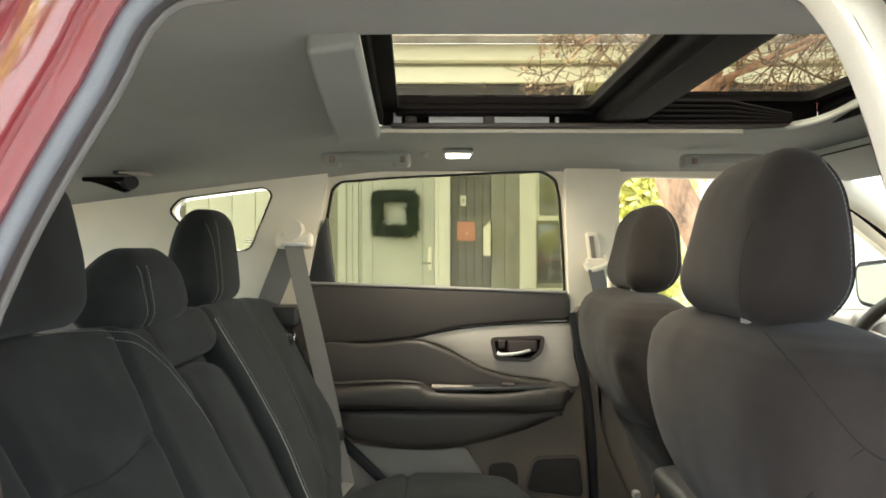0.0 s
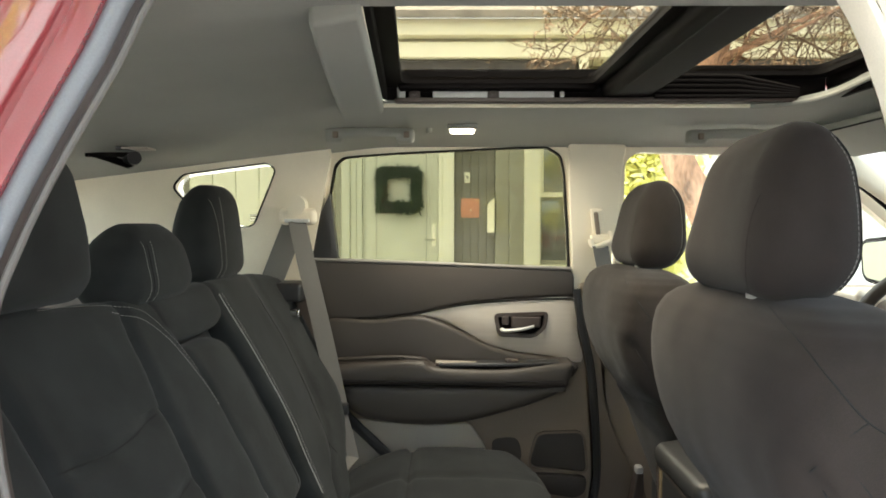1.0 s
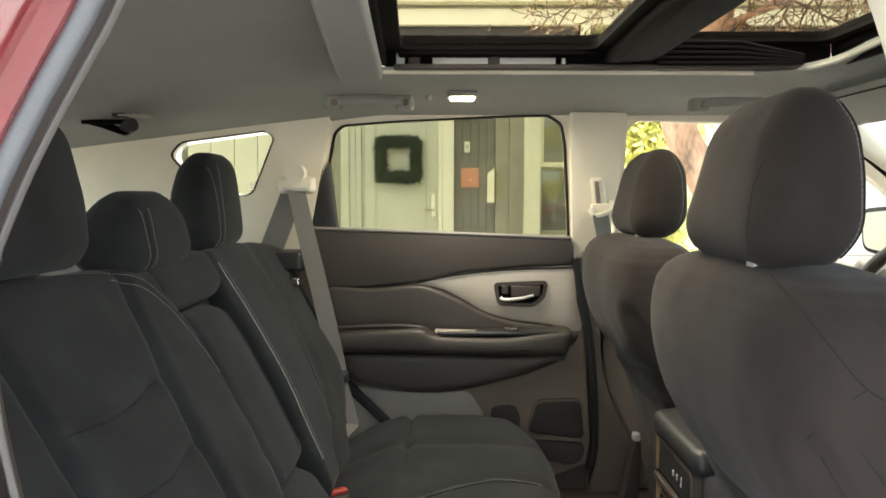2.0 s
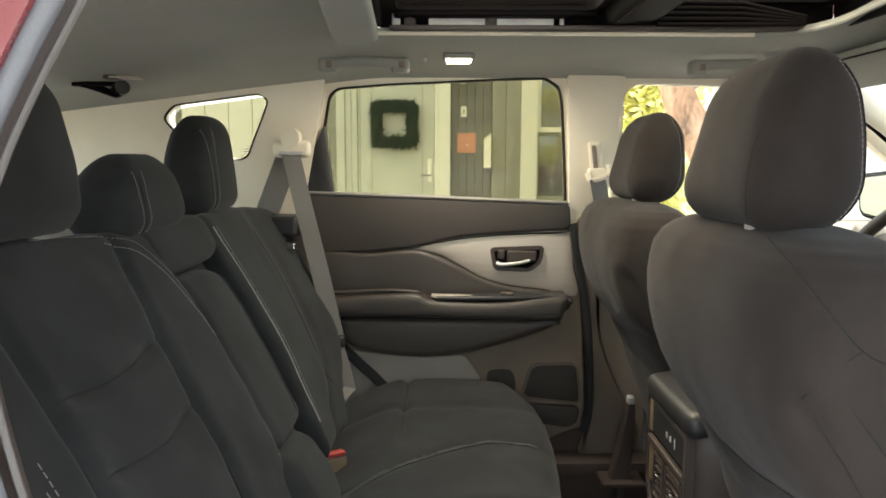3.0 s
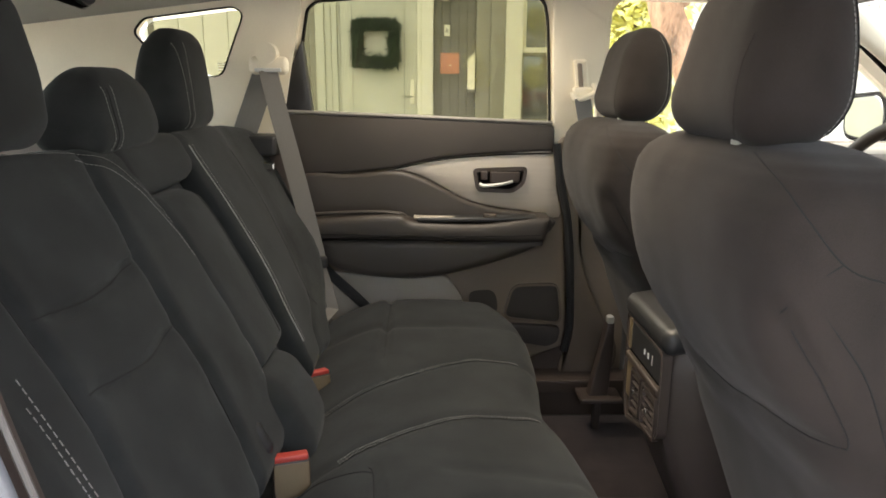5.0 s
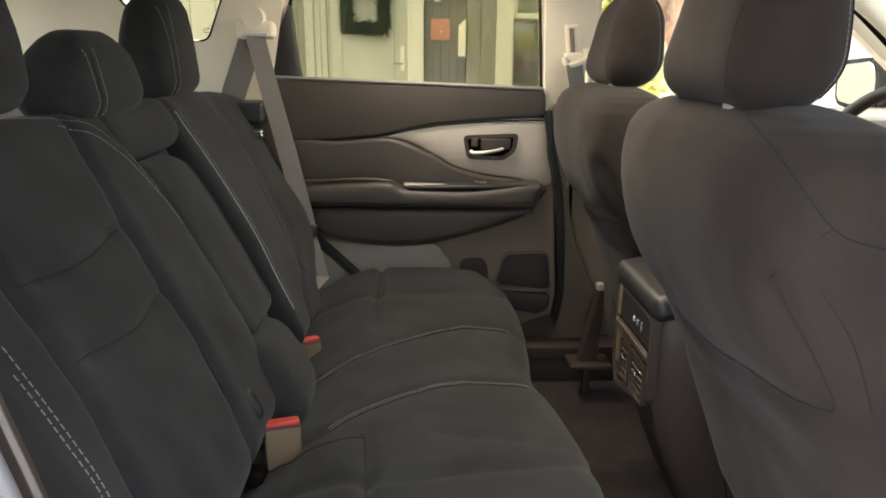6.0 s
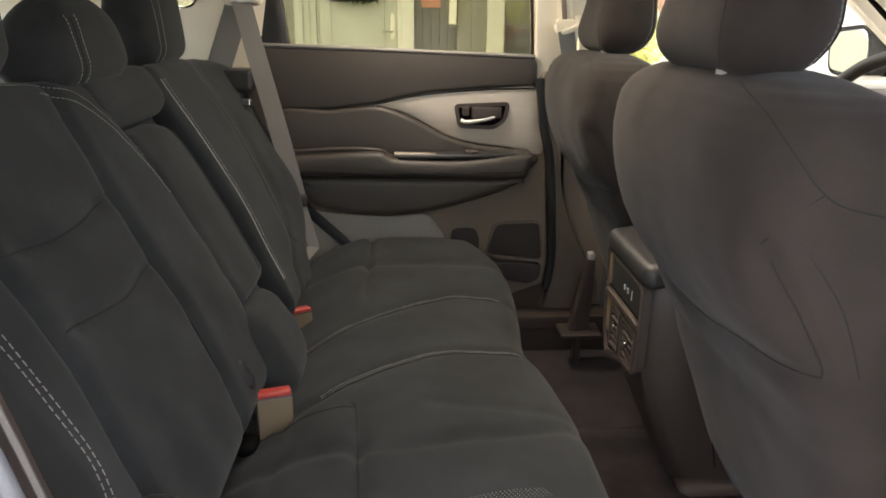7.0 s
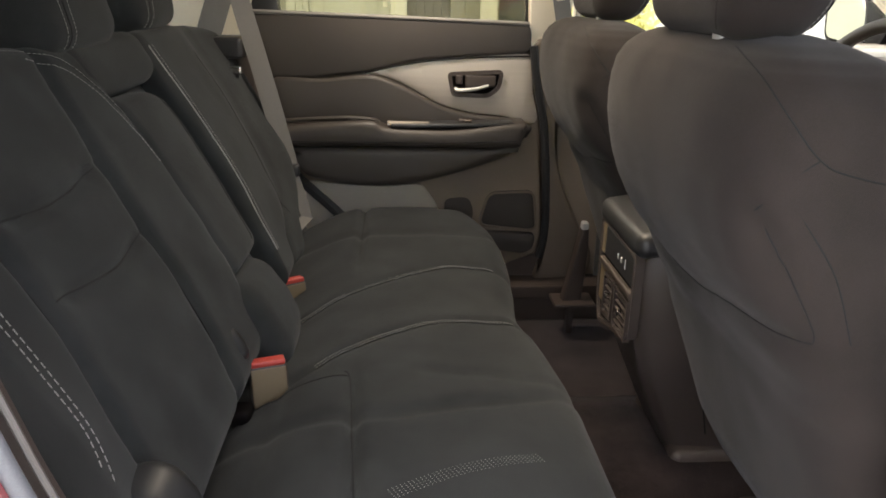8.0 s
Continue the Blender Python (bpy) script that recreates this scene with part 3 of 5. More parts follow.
    part("bottle_pocket", plate(rounded([(0.205, 0.622), (0.386, 0.612), (0.378, 0.566), (0.35, 0.552), (0.21, 0.575)], 0.02), 1.915, 1.94, 0.006, 2), GRILLE, t, "dark bottle pocket lip")
    # inside handle
    bez = rounded([(0.127, 1.060), (0.277, 1.066), (0.270, 1.018), (0.238, 0.993), (0.139, 0.997)], 0.016, 5)
    h = part("handle_bezel", frame_plate(bez, grow(bez, -0.010), 1.917, 1.93), PLASTIC, t, "dark handle surround")
    part("handle_cup", plate(grow(bez, -0.009), 1.9245, 1.93, 0.001, 1), BLACK, h)
    # pale metal paints the bright glints of the chrome lever
    part("handle_lever", tube(spline([(0.148, 1.918, 1.018), (0.160, 1.912, 1.014), (0.205, 1.910, 1.019), (0.236, 1.914, 1.026)], 6), lambda u: 0.0056 - 0.0015 * u, 8), WHITE_BITS, h, "chrome lever, its glints painted as pale metal")
    part("lever_back", block((0.175, 1.914, 1.022), (0.255, 1.923, 1.052), 0.006), PLASTIC, h)
    part("lock_knob", block((0.150, 1.914, 1.030), (0.168, 1.923, 1.053), 0.004), PLASTIC, h)
    # window
    win = rounded(WINDOW, 0.012)
    fr = part("window_frame", frame_plate(grow(win, 0.030), grow(win, 0.0), 1.948, 1.985), BEIGE, t)
    part("window_seal", frame_plate(grow(win, 0.0022), grow(win, -0.001), 1.945, 1.975), BLACK, t, "thin black seal")
    part("corner_trim", plate([(-0.318, 1.385), (-0.352, 1.32), (-0.388, 1.235), (-0.384, 1.20), (-0.297, 1.200), (-0.306, 1.28)], 1.930, 1.965, 0.005, 2), HINGE, t, "black corner trim")
    part("glass_pane", plate(win, 1.962, 1.966, 0.0005, 1), CLEAR, t, "lightly tinted window glass")
    part("outer_skin", block((-0.45, 2.002, 0.42), (0.40, 2.03, 1.155), 0.012), RED, t)
    part("rear_edge", block((-0.44, 1.948, 0.50), (-0.27, 1.998, 1.18), 0.01), PLASTIC, t)
    part("kick_panel", block((0.20, 1.945, 0.36), (0.52, 1.995, 0.60), 0.01), PLASTIC, t)
    part("wheel_house_trim", plate(rounded([(-0.40, 0.84), (-0.325, 0.86), (-0.265, 0.775), (-0.12, 0.625), (-0.30, 0.58), (-0.42, 0.62)], 0.01), 1.928, 1.96, 0.006, 2), BELT_BEIGE, t, "pale wheel house trim")
    return t


rear_door()


# far front door, dash, windscreen post, mirror, wheel
def front_door():
    t = thing("front_car_door", (0.9, 1.95, 0.5), "closed front car door beyond the driver seat", "car door")
    part("trim_panel", block((0.405, 1.947, 0.42), (1.40, 1.99, 1.125), 0.015, (6, 1, 4)), TAUPE, t)
    part("sill_pad", block((0.455, 1.915, 1.06), (1.40, 1.99, 1.135), 0.02, (6, 1, 1)), TAUPE, t, "grey window sill")
    part("armrest", block((0.6, 1.86, 0.86), (1.15, 1.95, 0.92), 0.02), VINYL, t)
    win = rounded([(0.478, 1.13), (1.42, 1.13), (1.02, 1.455), (0.93, 1.490), (0.52, 1.500), (0.488, 1.475)], 0.02)
    part("window_frame", frame_plate(rounded([(0.462, 1.12), (1.45, 1.12), (1.05, 1.51), (0.93, 1.55), (0.50, 1.55), (0.464, 1.53)], 0.02), win, 1.948, 1.985), BEIGE, t)
    part("glass_pane", plate(win, 1.962, 1.966, 0.0005, 1), FRONT_GLASS, t)
    part("outer_skin", block((0.41, 1.995, 0.42), (1.45, 2.03, 1.12), 0.02), RED, t)
    part("mirror_corner", plate([(1.29, 1.13), (1.42, 1.13), (1.33, 1.21)], 1.94, 1.95, 0.003), BLACK, t)


front_door()
post = thing("windscreen_post", (1.2, 1.9, 1.1), "beige windscreen post trim", "pillar trim", kind="structure")
part("trim", tube(spline([(0.93, 1.905, 1.515), (1.08, 1.90, 1.455), (1.25, 1.895, 1.335), (1.52, 1.89, 1.10)], 6), 0.036, 12, 0.5), BEIGE, post)
part("edge_seal", tube(spline([(0.95, 1.925, 1.485), (1.09, 1.925, 1.425), (1.25, 1.925, 1.30), (1.50, 1.92, 1.08)], 6), 0.008, 8), BLACK, post)
near_post = thing("windscreen_post", (1.2, 0.44, 1.1), "beige windscreen post trim", "pillar trim", kind="structure")
part("trim", tube(mirror_y(spline([(0.93, 1.905, 1.515), (1.08, 1.90, 1.455), (1.25, 1.895, 1.335), (1.52, 1.89, 1.10)], 6)), 0.036, 12, 0.5), BEIGE, near_post)
screen = thing("windscreen", (1.3, YC, 1.1), "clear car windscreen", "windscreen", kind="structure")
part("pane", from_faces([(1.12, 0.46, 1.55), (1.12, 1.90, 1.55), (1.62, 1.90, 1.10), (1.62, 0.46, 1.10), (1.124, 0.46, 1.554), (1.124, 1.90, 1.554), (1.624, 1.90, 1.104), (1.624, 0.46, 1.104)],
                        [(0, 1, 2, 3), (4, 5, 6, 7), (0, 1, 5, 4), (1, 2, 6, 5), (2, 3, 7, 6), (3, 0, 4, 7)]), FRONT_GLASS, screen)
dash = thing("dashboard", (1.4, YC, 0.6), "dark dashboard with a silver trim line", "dashboard", kind="structure")
part("top", block((1.08, 0.46, 0.80), (1.66, 1.92, 1.115), 0.05, (4, 8, 2)), PLASTIC, dash)
part("silver_line", tube([(1.075, 1.30, 1.06), (1.07, 1.60, 1.065), (1.09, 1.88, 1.09)], 0.012, 8), SILVER, dash)
part("end_cap", block((1.04, 1.80, 1.05), (1.30, 1.93, 1.135), 0.02), SILVER, dash)

visor = thing("sun_visor", (0.95, 1.6, 1.5), "folded-up taupe sun visor under the headliner", "sun visor")
part("flap", block((0.86, 1.25, 1.513), (1.03, 1.80, 1.531), 0.008, (2, 4, 1), 3, lambda v: Vector((v.x, v.y, v.z - 0.25 * (v.x - 0.86)))), HEADLINER, visor)
part("edge_line", tube([(0.862, 1.26, 1.512), (0.862, 1.79, 1.512)], 0.002, 6), SEAM, visor)

mir = thing("door_mirror", (1.3, 2.15, 1.1), "black door mirror reflecting a pale street", "door mirror")
shell = rounded([(2.075, 1.120), (2.255, 1.135), (2.27, 1.245), (2.10, 1.258), (2.068, 1.20)], 0.03, 5)
part("housing", plate(grow(shell, 0.013), 1.326, 1.41, 0.004, 2, "x"), BLACK, mir)
part("mirror_glass", plate(shell, 1.324, 1.34, 0.002, 1, "x"), MIRROR, mir, "bright mirror glass")
part("foot", block((1.335, 1.99, 1.12), (1.40, 2.10, 1.16), 0.015), BLACK, mir)

wheel = thing("steering_wheel", (0.9, 1.55, 1.1), "dark leather steering wheel with silver spoke", "steering wheel")
tilt = Matrix.Translation((0.98, 1.55, 1.035)) @ Matrix.Rotation(radians(-65), 4, "Y")


def ring_at(a, r=0.185, h=0.0):
    return tilt @ Vector((r * math.sin(a), -r * math.cos(a), h))


part("rim", tube([ring_at(2 * math.pi * k / 48) for k in range(49)], 0.016, 10), VINYL, wheel)
part("hub", block((0.95, 1.47, 0.97), (1.01, 1.63, 1.09), 0.03, 2), PLASTIC, wheel)
for a in (0.0, math.pi):
    part("spoke", ribbon([ring_at(a), ring_at(a, 0.06, 0.01)], 0.045, 0.012, (0.3, 0, 1)), SILVER, wheel, "silver spoke")
part("column", tube([(1.0, 1.55, 1.02), (1.14, 1.55, 0.96)], 0.04, 12), PLASTIC, wheel)

# sills
sill = thing("door_sill", (0.5, 1.9, 0.4), "dark plastic door sill with scuff plate", "door sill", "door sills", "structure")
part("step", block((-0.10, 1.86, 0.34), (1.40, 1.99, 0.475), 0.015, (4, 1, 1)), PLASTIC, sill)
part("scuff_plate", block((0.20, 1.852, 0.44), (0.60, 1.862, 0.478), 0.003), PLASTIC, sill)


# ---- fittings on the headliner ----
def grab(x0, x1, y, z, size):
    t = thing("grab_handle", (x0, y, z), "folded grey grab handle on the roof rail", "grab handle", "grab handles")
    bar = spline([(x0 + 0.012, y + 0.010, z), (x0 + 0.05, y, z + 0.003), ((x0 + x1) / 2, y - 0.003, z + 0.004), (x1 - 0.05, y, z + 0.003), (x1 - 0.012, y + 0.010, z)], 6)
    part("bar", tube(bar, 0.010 * size, 10, 0.8), HEADLINER, t)
    for x in (x0, x1 - 0.045):
        m = part("mount", block((x, y - 0.006, z - 0.020), (x + 0.045, y + 0.035, z + 0.016), 0.010, 2), HEADLINER, t)
        part("screw_cover", block((x + 0.020, y - 0.010, z - 0.010), (x + 0.034, y - 0.002, z + 0.006), 0.003), TAUPE, m)
    return t


grab(-0.298, -0.080, 1.733, 1.521, 1.3)
grab(0.588, 0.81, 1.733, 1.517, 1.3)
dome = thing("dome_lamp", (0.04, 1.77, 1.54), "small lit rectangular dome lamp in the headliner", "lamp")
part("bezel", block((0.000, 1.725, 1.534), (0.075, 1.795, 1.546), 0.005), HEADLINER, dome)
part("lens", block((0.008, 1.735, 1.5285), (0.067, 1.785, 1.536), 0.004), LAMP_ON, dome, "glowing warm white lens")
clip = thing("lens_button", (-0.04, 1.80, 1.535), "small round grey button in the headliner", "button")
part("disc", tube([(-0.045, 1.79, 1.531), (-0.045, 1.79, 1.545)], 0.008, 12), HEADLINER, clip)

reel = thing("ceiling_belt", (-0.70, 1.60, 1.46), "black centre seat belt stowed in a ceiling recess", "seat belt", "seat belts")
part("slot", block((-0.80, 1.565, 1.450), (-0.70, 1.580, 1.460), 0.003), BLACK, reel, "dark slot in the headliner")
part("spool", tube([(-0.712, 1.588, 1.440), (-0.680, 1.545, 1.446)], lambda u: 0.018 if 0.05 < u < 0.95 else 0.015, 18), HINGE, reel)
strap = part("webbing", ribbon(spline([(-0.775, 1.58, 1.454), (-0.745, 1.57, 1.446), (-0.715, 1.56, 1.436), (-0.690, 1.555, 1.428)], 4), 0.034, 0.002, (0.2, 1, 0.3)), BLACK, reel, "folded black strap")
part("tongue", block((-0.685, 1.49, 1.4595), (-0.628, 1.535, 1.4635), 0.002), SILVER, reel, "steel tongue")
part("tongue_grip", block((-0.700, 1.495, 1.4575), (-0.672, 1.54, 1.4665), 0.004), HINGE, reel)


# rear belt on the far side
def belt_rear():
    t = thing("rear_seat_belt", (-0.40, 1.87, 0.7), "taupe rear seat belt hanging from a beige pillar anchor", "seat belt", "seat belts")
    part("anchor_cap", join(block((-0.445, 1.868, 1.300), (-0.345, 1.90, 1.345), 0.015, 2), tube([(-0.397, 1.858, 1.352), (-0.397, 1.90, 1.352)], 0.026, 16)), BEIGE, t, "beige anchor cap")
    part("slot", block((-0.428, 1.862, 1.306), (-0.362, 1.872, 1.316), 0.003), WHITE_BITS, t)
    part("webbing", ribbon(spline([(-0.395, 1.866, 1.312), (-0.368, 1.852, 1.20), (-0.325, 1.835, 1.03), (-0.285, 1.822, 0.855), (-0.279, 1.815, 0.825)], 6), 0.046, 0.002, (1, 0.25, 0.2)), BELT, t)
    part("return_webbing", ribbon([(-0.405, 1.890, 1.310), (-0.50, 1.905, 1.08)], 0.060, 0.002, (1, 0, 0.3)), BELT, t)
    part("lap_webbing", ribbon([(-0.276, 1.815, 0.825), (-0.256, 1.812, 0.76), (-0.240, 1.80, 0.705), (-0.262, 1.74, 0.690), (-0.295, 1.68, 0.685)], 0.030, 0.002, (1, 0.4, 0)), BELT, t)
    g = part("tongue", block((-0.303, 1.800, 0.812), (-0.253, 1.824, 0.842), 0.006, 1, 2), HINGE, t, "dark plastic tongue")
    part("blade", block((-0.283, 1.802, 0.780), (-0.264, 1.806, 0.814), 0.002), CHROME, g)


belt_rear()


# ---- seats ----
BACK_UP, BACK_OUT = Vector((-0.468, 0, 0.884)), Vector((0.884, 0, 0.468))


def on_back(v):
    """From (out of the backrest, across, up along it) to the world."""
    return Vector((-0.217, 0, 0.70)) + BACK_OUT * v.x + Vector((0, v.y, 0)) + BACK_UP * v.z


def dip(v, at, wide):
    return math.exp(-((v - at) / wide) ** 2)


def near_section(v):
    y, z = v.y, v.z
    front = 1 if v.x > -0.07 else 0
    side = min(1, abs(y - 0.84) / 0.26)
    inner = 0.25 if y > 0.84 else 1.0
    inseam = blend([(0.0, 0.935), (0.10, 0.957), (0.20, 0.970), (0.31, 0.972), (0.405, 0.985), (0.482, 1.009), (0.56, 1.03)], z)[0]
    outseam = blend([(0.0, 0.63), (0.159, 0.668), (0.264, 0.688), (0.356, 0.698), (0.56, 0.70)], z)[0]
    panel = min(1, max(0, (y - outseam) / 0.05)) * min(1, max(0, (inseam - y) / 0.05))
    w = v.x + front * (0.022 * inner * side ** 3 * math.sin(min(1, z / 0.5) * math.pi) ** 0.5 + 0.010 * math.sin(min(1, max(0, z / 0.54)) * math.pi) - 0.014 * dip(y, inseam, 0.012) - 0.013 * dip(y, outseam, 0.012) - (0.010 * dip(z, 0.376 + 0.9 * (y - 0.84) ** 2, 0.011) + 0.009 * dip(z, 0.274 + 1.0 * (y - 0.85) ** 2, 0.011)) * panel)
    y = 0.50 + (y - 0.50) * (1 - 0.035 * max(0, (0.25 - z) / 0.25) * max(0, (y - 0.8) / 0.35))
    return on_back(Vector((w, y, z - (0.05 * max(0, (0.66 - y) / 0.16) ** 2 + 0.022 * max(0, (y - 0.85) / 0.3)) * (z > 0.4))))


def far_section(v):
    y, z = v.y, v.z
    front = 1 if v.x > -0.07 else 0
    side = min(1, abs(y - 1.60) / 0.2)
    w = v.x + front * (0.016 * (side if y > 1.6 else 0.3 * side) ** 3 + 0.008 * math.sin(min(1, max(0, z / 0.54)) * math.pi) - 0.007 * dip(y, 1.66, 0.02))
    reach = blend([(0.0, 1.56), (0.066, 1.64), (0.111, 1.775), (0.177, 1.845), (0.30, 1.880), (0.374, 1.895), (0.6, 1.895)], z)[0]
    y = 1.405 + (y - 1.405) * (reach - 1.405) / 0.43 - 0.035 * max(0, (0.22 - z) / 0.22)
    fall = 0.034 * max(0, (y - 1.66) / 0.20) ** 2
    return on_back(Vector((w, y, z * (1 - fall / 0.54))))


def rear_headrest(y, low, high, x0=-0.572, x1=-0.460, wide=0.128, lean=0.02, narrow=0.42, across=-0.070):
    t = thing("rear_headrest", (-0.52, y, low - 0.03), "charcoal cloth rear headrest with pale double stitching", "headrest", "rear headrests")

    def shape(v):
        s = max(0, (v.z - low) / (high - low))
        c = (x0 + x1) / 2 + lean * s
        half = 1 - 0.38 * s ** 2
        side = (v.y - y) / wide
        return Vector((c + (v.x - c) * half - 0.012 * side * side, y + (v.y - y) * (1 - narrow * s ** 2.8) * (1 + 0.04 * math.sin(s * 3.1)), v.z))
    bm = block((x0, y - wide, low), (x1, y + wide, high), 0.042, (5, 8, 6), 5, shape)
    uneven(bm, 0.0018, 11.0, y)
    lines = []
    for d in (-0.012, 0.010):
        yy = y + across + d
        lines.append(lie(bm, [(0, yy + 0.004, low + 0.012), (0, yy, (low + high) / 2), (0, yy + 0.002, high - 0.03)], (-1, 0, 0), 0.0, 14))
    c = part("cushion", bm, FABRIC, t)
    for k in lines:
        part("stitching", stitches(k, 0.0042, 0.0018, 0.00042), THREAD, c, "pale stitching")
    mid = [((a[0] + b[0]) / 2, (a[1] + b[1]) / 2) for a, b in zip(*lines)]
    part("seam", seam(mid, 0.0012), SEAM, c)
    for s in (-0.045, 0.045):
        p = part("post", tube([((x0 + x1) / 2 - 0.005, y + s, low - 0.055), ((x0 + x1) / 2 - 0.005, y + s, low + 0.02)], 0.006, 12), CHROME, t, "chrome post")
        part("post_sleeve", tube([((x0 + x1) / 2 - 0.005, y + s, low - 0.06), ((x0 + x1) / 2 - 0.005, y + s, low - 0.022)], 0.011, 12), PLASTIC, p)
    return t


def rear_bench():
    t = thing("rear_bench_seat", (-0.1, YC, 0.4), "charcoal suede rear bench seat with fold-down armrest", "car seat")
    # backrests
    bm = block((-0.14, 0.50, 0.0), (0.0, 1.158, 0.578), 0.036, (2, 84, 72), 4, near_section)
    uneven(bm, 0.003, 8.0, 1.0)
    edge = lie(bm, [(0, 0.84, 1.196), (0, 1.00, 1.184), (0, 1.084, 1.163), (0, 1.123, 1.107), (0, 1.140, 1.012), (0, 1.137, 0.918), (0, 1.122, 0.756)], (-1, 0, 0), -0.0004, 12)
    edge2 = lie(bm, [(0, 0.99, 1.176), (0, 1.072, 1.152), (0, 1.111, 1.100), (0, 1.129, 1.010)], (-1, 0, 0), -0.0004, 12)
    lines = [lie(bm, p, (-1, 0, 0), -0.0004, 8) for p in (
        [(0, 1.012, 1.13), (0, 0.986, 1.058), (0, 0.972, 0.972), (0, 0.972, 0.88), (0, 0.958, 0.79), (0, 0.941, 0.756)],
        [(0, 0.712, 1.045), (0, 0.802, 1.033), (0, 0.88, 1.032), (0, 0.955, 1.042)],
        [(0, 0.712, 0.963), (0, 0.816, 0.946), (0, 0.88, 0.942), (0, 0.955, 0.955)],
        [(0, 0.698, 1.12), (0, 0.698, 1.015), (0, 0.688, 0.93), (0, 0.666, 0.84)])]
    bolster = [lie(bm, p, (-1, 0, 0), -0.0002, 12) for p in ([(0, 0.620, 1.02), (0, 0.616, 0.98), (0, 0.613, 0.926), (0, 0.609, 0.879), (0, 0.602, 0.860), (0, 0.594, 0.848), (0, 0.5845, 0.838)], [(0, 0.604, 1.0), (0, 0.600, 0.922), (0, 0.597, 0.888), (0, 0.590, 0.868), (0, 0.580, 0.855)])]
    near = part("backrest", bm, FABRIC, t, "wide charcoal backrest")
    part("stitching", join(stitches(edge, 0.004, 0.0025, 0.0005), stitches(edge2, 0.004, 0.0025, 0.0005)), THREAD, near, "pale stitching")
    part("bolster_stitching", join(*(stitches(k, 0.0065, 0.003, 0.00055) for k in bolster)), THREAD, near, "white bolster stitching")
    # lines 1 and 2 are creases, their shade painted as thin dark tubes
    part("seam", join(seam(lines[0], 0.0016), seam(lines[1], 0.0012), seam(lines[2], 0.0012), seam(lines[3], 0.0014), seam(edge, 0.0012)), SEAM, near)
    bm = block((-0.14, 1.405, 0.0), (0.0, 1.835, 0.560), 0.028, (2, 18, 14), 4, far_section)
    uneven(bm, 0.003, 8.0, 2.0)
    pipe = [(p, q) for p, q in lie(bm, [(0, 1.428, 1.160), (0, 1.430, 1.06), (0, 1.427, 0.92), (0, 1.412, 0.83), (0, 1.398, 0.765)], (-1, 0, 0), 0.0006, 12)]
    pipe2 = lie(bm, [(0, 1.442, 1.160), (0, 1.443, 1.06), (0, 1.440, 0.92), (0, 1.424, 0.83), (0, 1.410, 0.765)], (-1, 0, 0), 0, 12)
    fold = lie(bm, [(0, 1.66, 1.13), (0, 1.655, 1.02), (0, 1.62, 0.88), (0, 1.60, 0.78)], (-1, 0, 0), -0.0004, 8)
    far = part("backrest", bm, FABRIC, t, "narrow charcoal backrest")
    part("piping", seam(pipe, 0.0013), THREAD, far, "pale piping")
    part("stitching", stitches(pipe2, 0.004, 0.0025, 0.0005), THREAD, far, "pale stitching")
    part("seam", seam(fold, 0.0016), SEAM, far)
    # armrest folded up between them, the block above and the pad below it
    part("centre_top", uneven(block((-0.14, 1.10, 0.466), (0.002, 1.418, 0.563), 0.034, (2, 12, 5), 5, on_back), 0.002, 9.0, 7.0), FABRIC, t)
    def folded(v):
        """The armrest: full in the middle, its upper corner well rounded, a little slimmer at the foot."""
        full = 0.008 * math.cos((v.y - 1.22) * 14) if v.x > -0.05 else 0
        top = max(0, (v.z - 0.36) / 0.10)
        return on_back(Vector((v.x + full - 0.010 * top ** 2, v.y - 0.012 * max(0, (0.30 - v.z) / 0.2) * max(0, (v.y - 1.2) / 0.09), v.z - 0.020 * max(0, (v.y - 1.22) / 0.085) ** 2 * top)))
    bm = block((-0.12, 1.122, 0.122), (0.015, 1.318, 0.460), 0.028, (2, 12, 16), 5, folded)
    uneven(bm, 0.0025, 9.0, 5.0)
    welt = lie(bm, [(0, 1.262, 1.10), (0, 1.284, 1.07), (0, 1.282, 0.96), (0, 1.272, 0.86), (0, 1.262, 0.835)], (-1, 0, 0), 0.0002, 10)
    arm = part("armrest", bm, FABRIC, t, "folded-up padded armrest")
    part("seam", seam(welt, 0.0011), SEAM, arm)
    part("pull_tab", block((-0.004, 1.150, 0.150), (0.014, 1.170, 0.178), 0.004, 1, 2, on_back), FABRIC, arm)
    part("armrest_shell", block((-0.135, 1.12, 0.04), (-0.045, 1.412, 0.50), 0.016, (1, 4, 6), 3, on_back), FABRIC_SIDE, t, "dark lining behind the armrest")

    def lobe(v):
        """The pad at the armrest's foot swells to a round lobe."""
        d, h = (v.y - 1.17) / 0.13, (v.z - 0.03) / 0.10
        return on_back(Vector((v.x + (0.012 * (1 - min(1, d * d)) if v.x > -0.02 else 0), v.y - 0.03 * max(0, h) * max(0, d) - 0.045 * max(0, -h) * max(0, d), v.z)))
    part("armrest_pad", uneven(block((-0.10, 1.075, -0.06), (0.020, 1.312, 0.130), 0.055, (2, 8, 6), 6, lobe), 0.002, 10.0, 8.0), FABRIC, t, "rounded lower armrest pad")
    part("hinge_cover", block((-0.05, 0.986, 0.030), (0.010, 1.030, 0.098), 0.022, 3, 5, on_back), HINGE, t, "dark plastic hinge cover")
    part("near_hinge", block((-0.05, 0.565, 0.015), (0.048, 0.675, 0.125), 0.046, 3, 5, on_back), HINGE, t, "dark plastic side hinge")
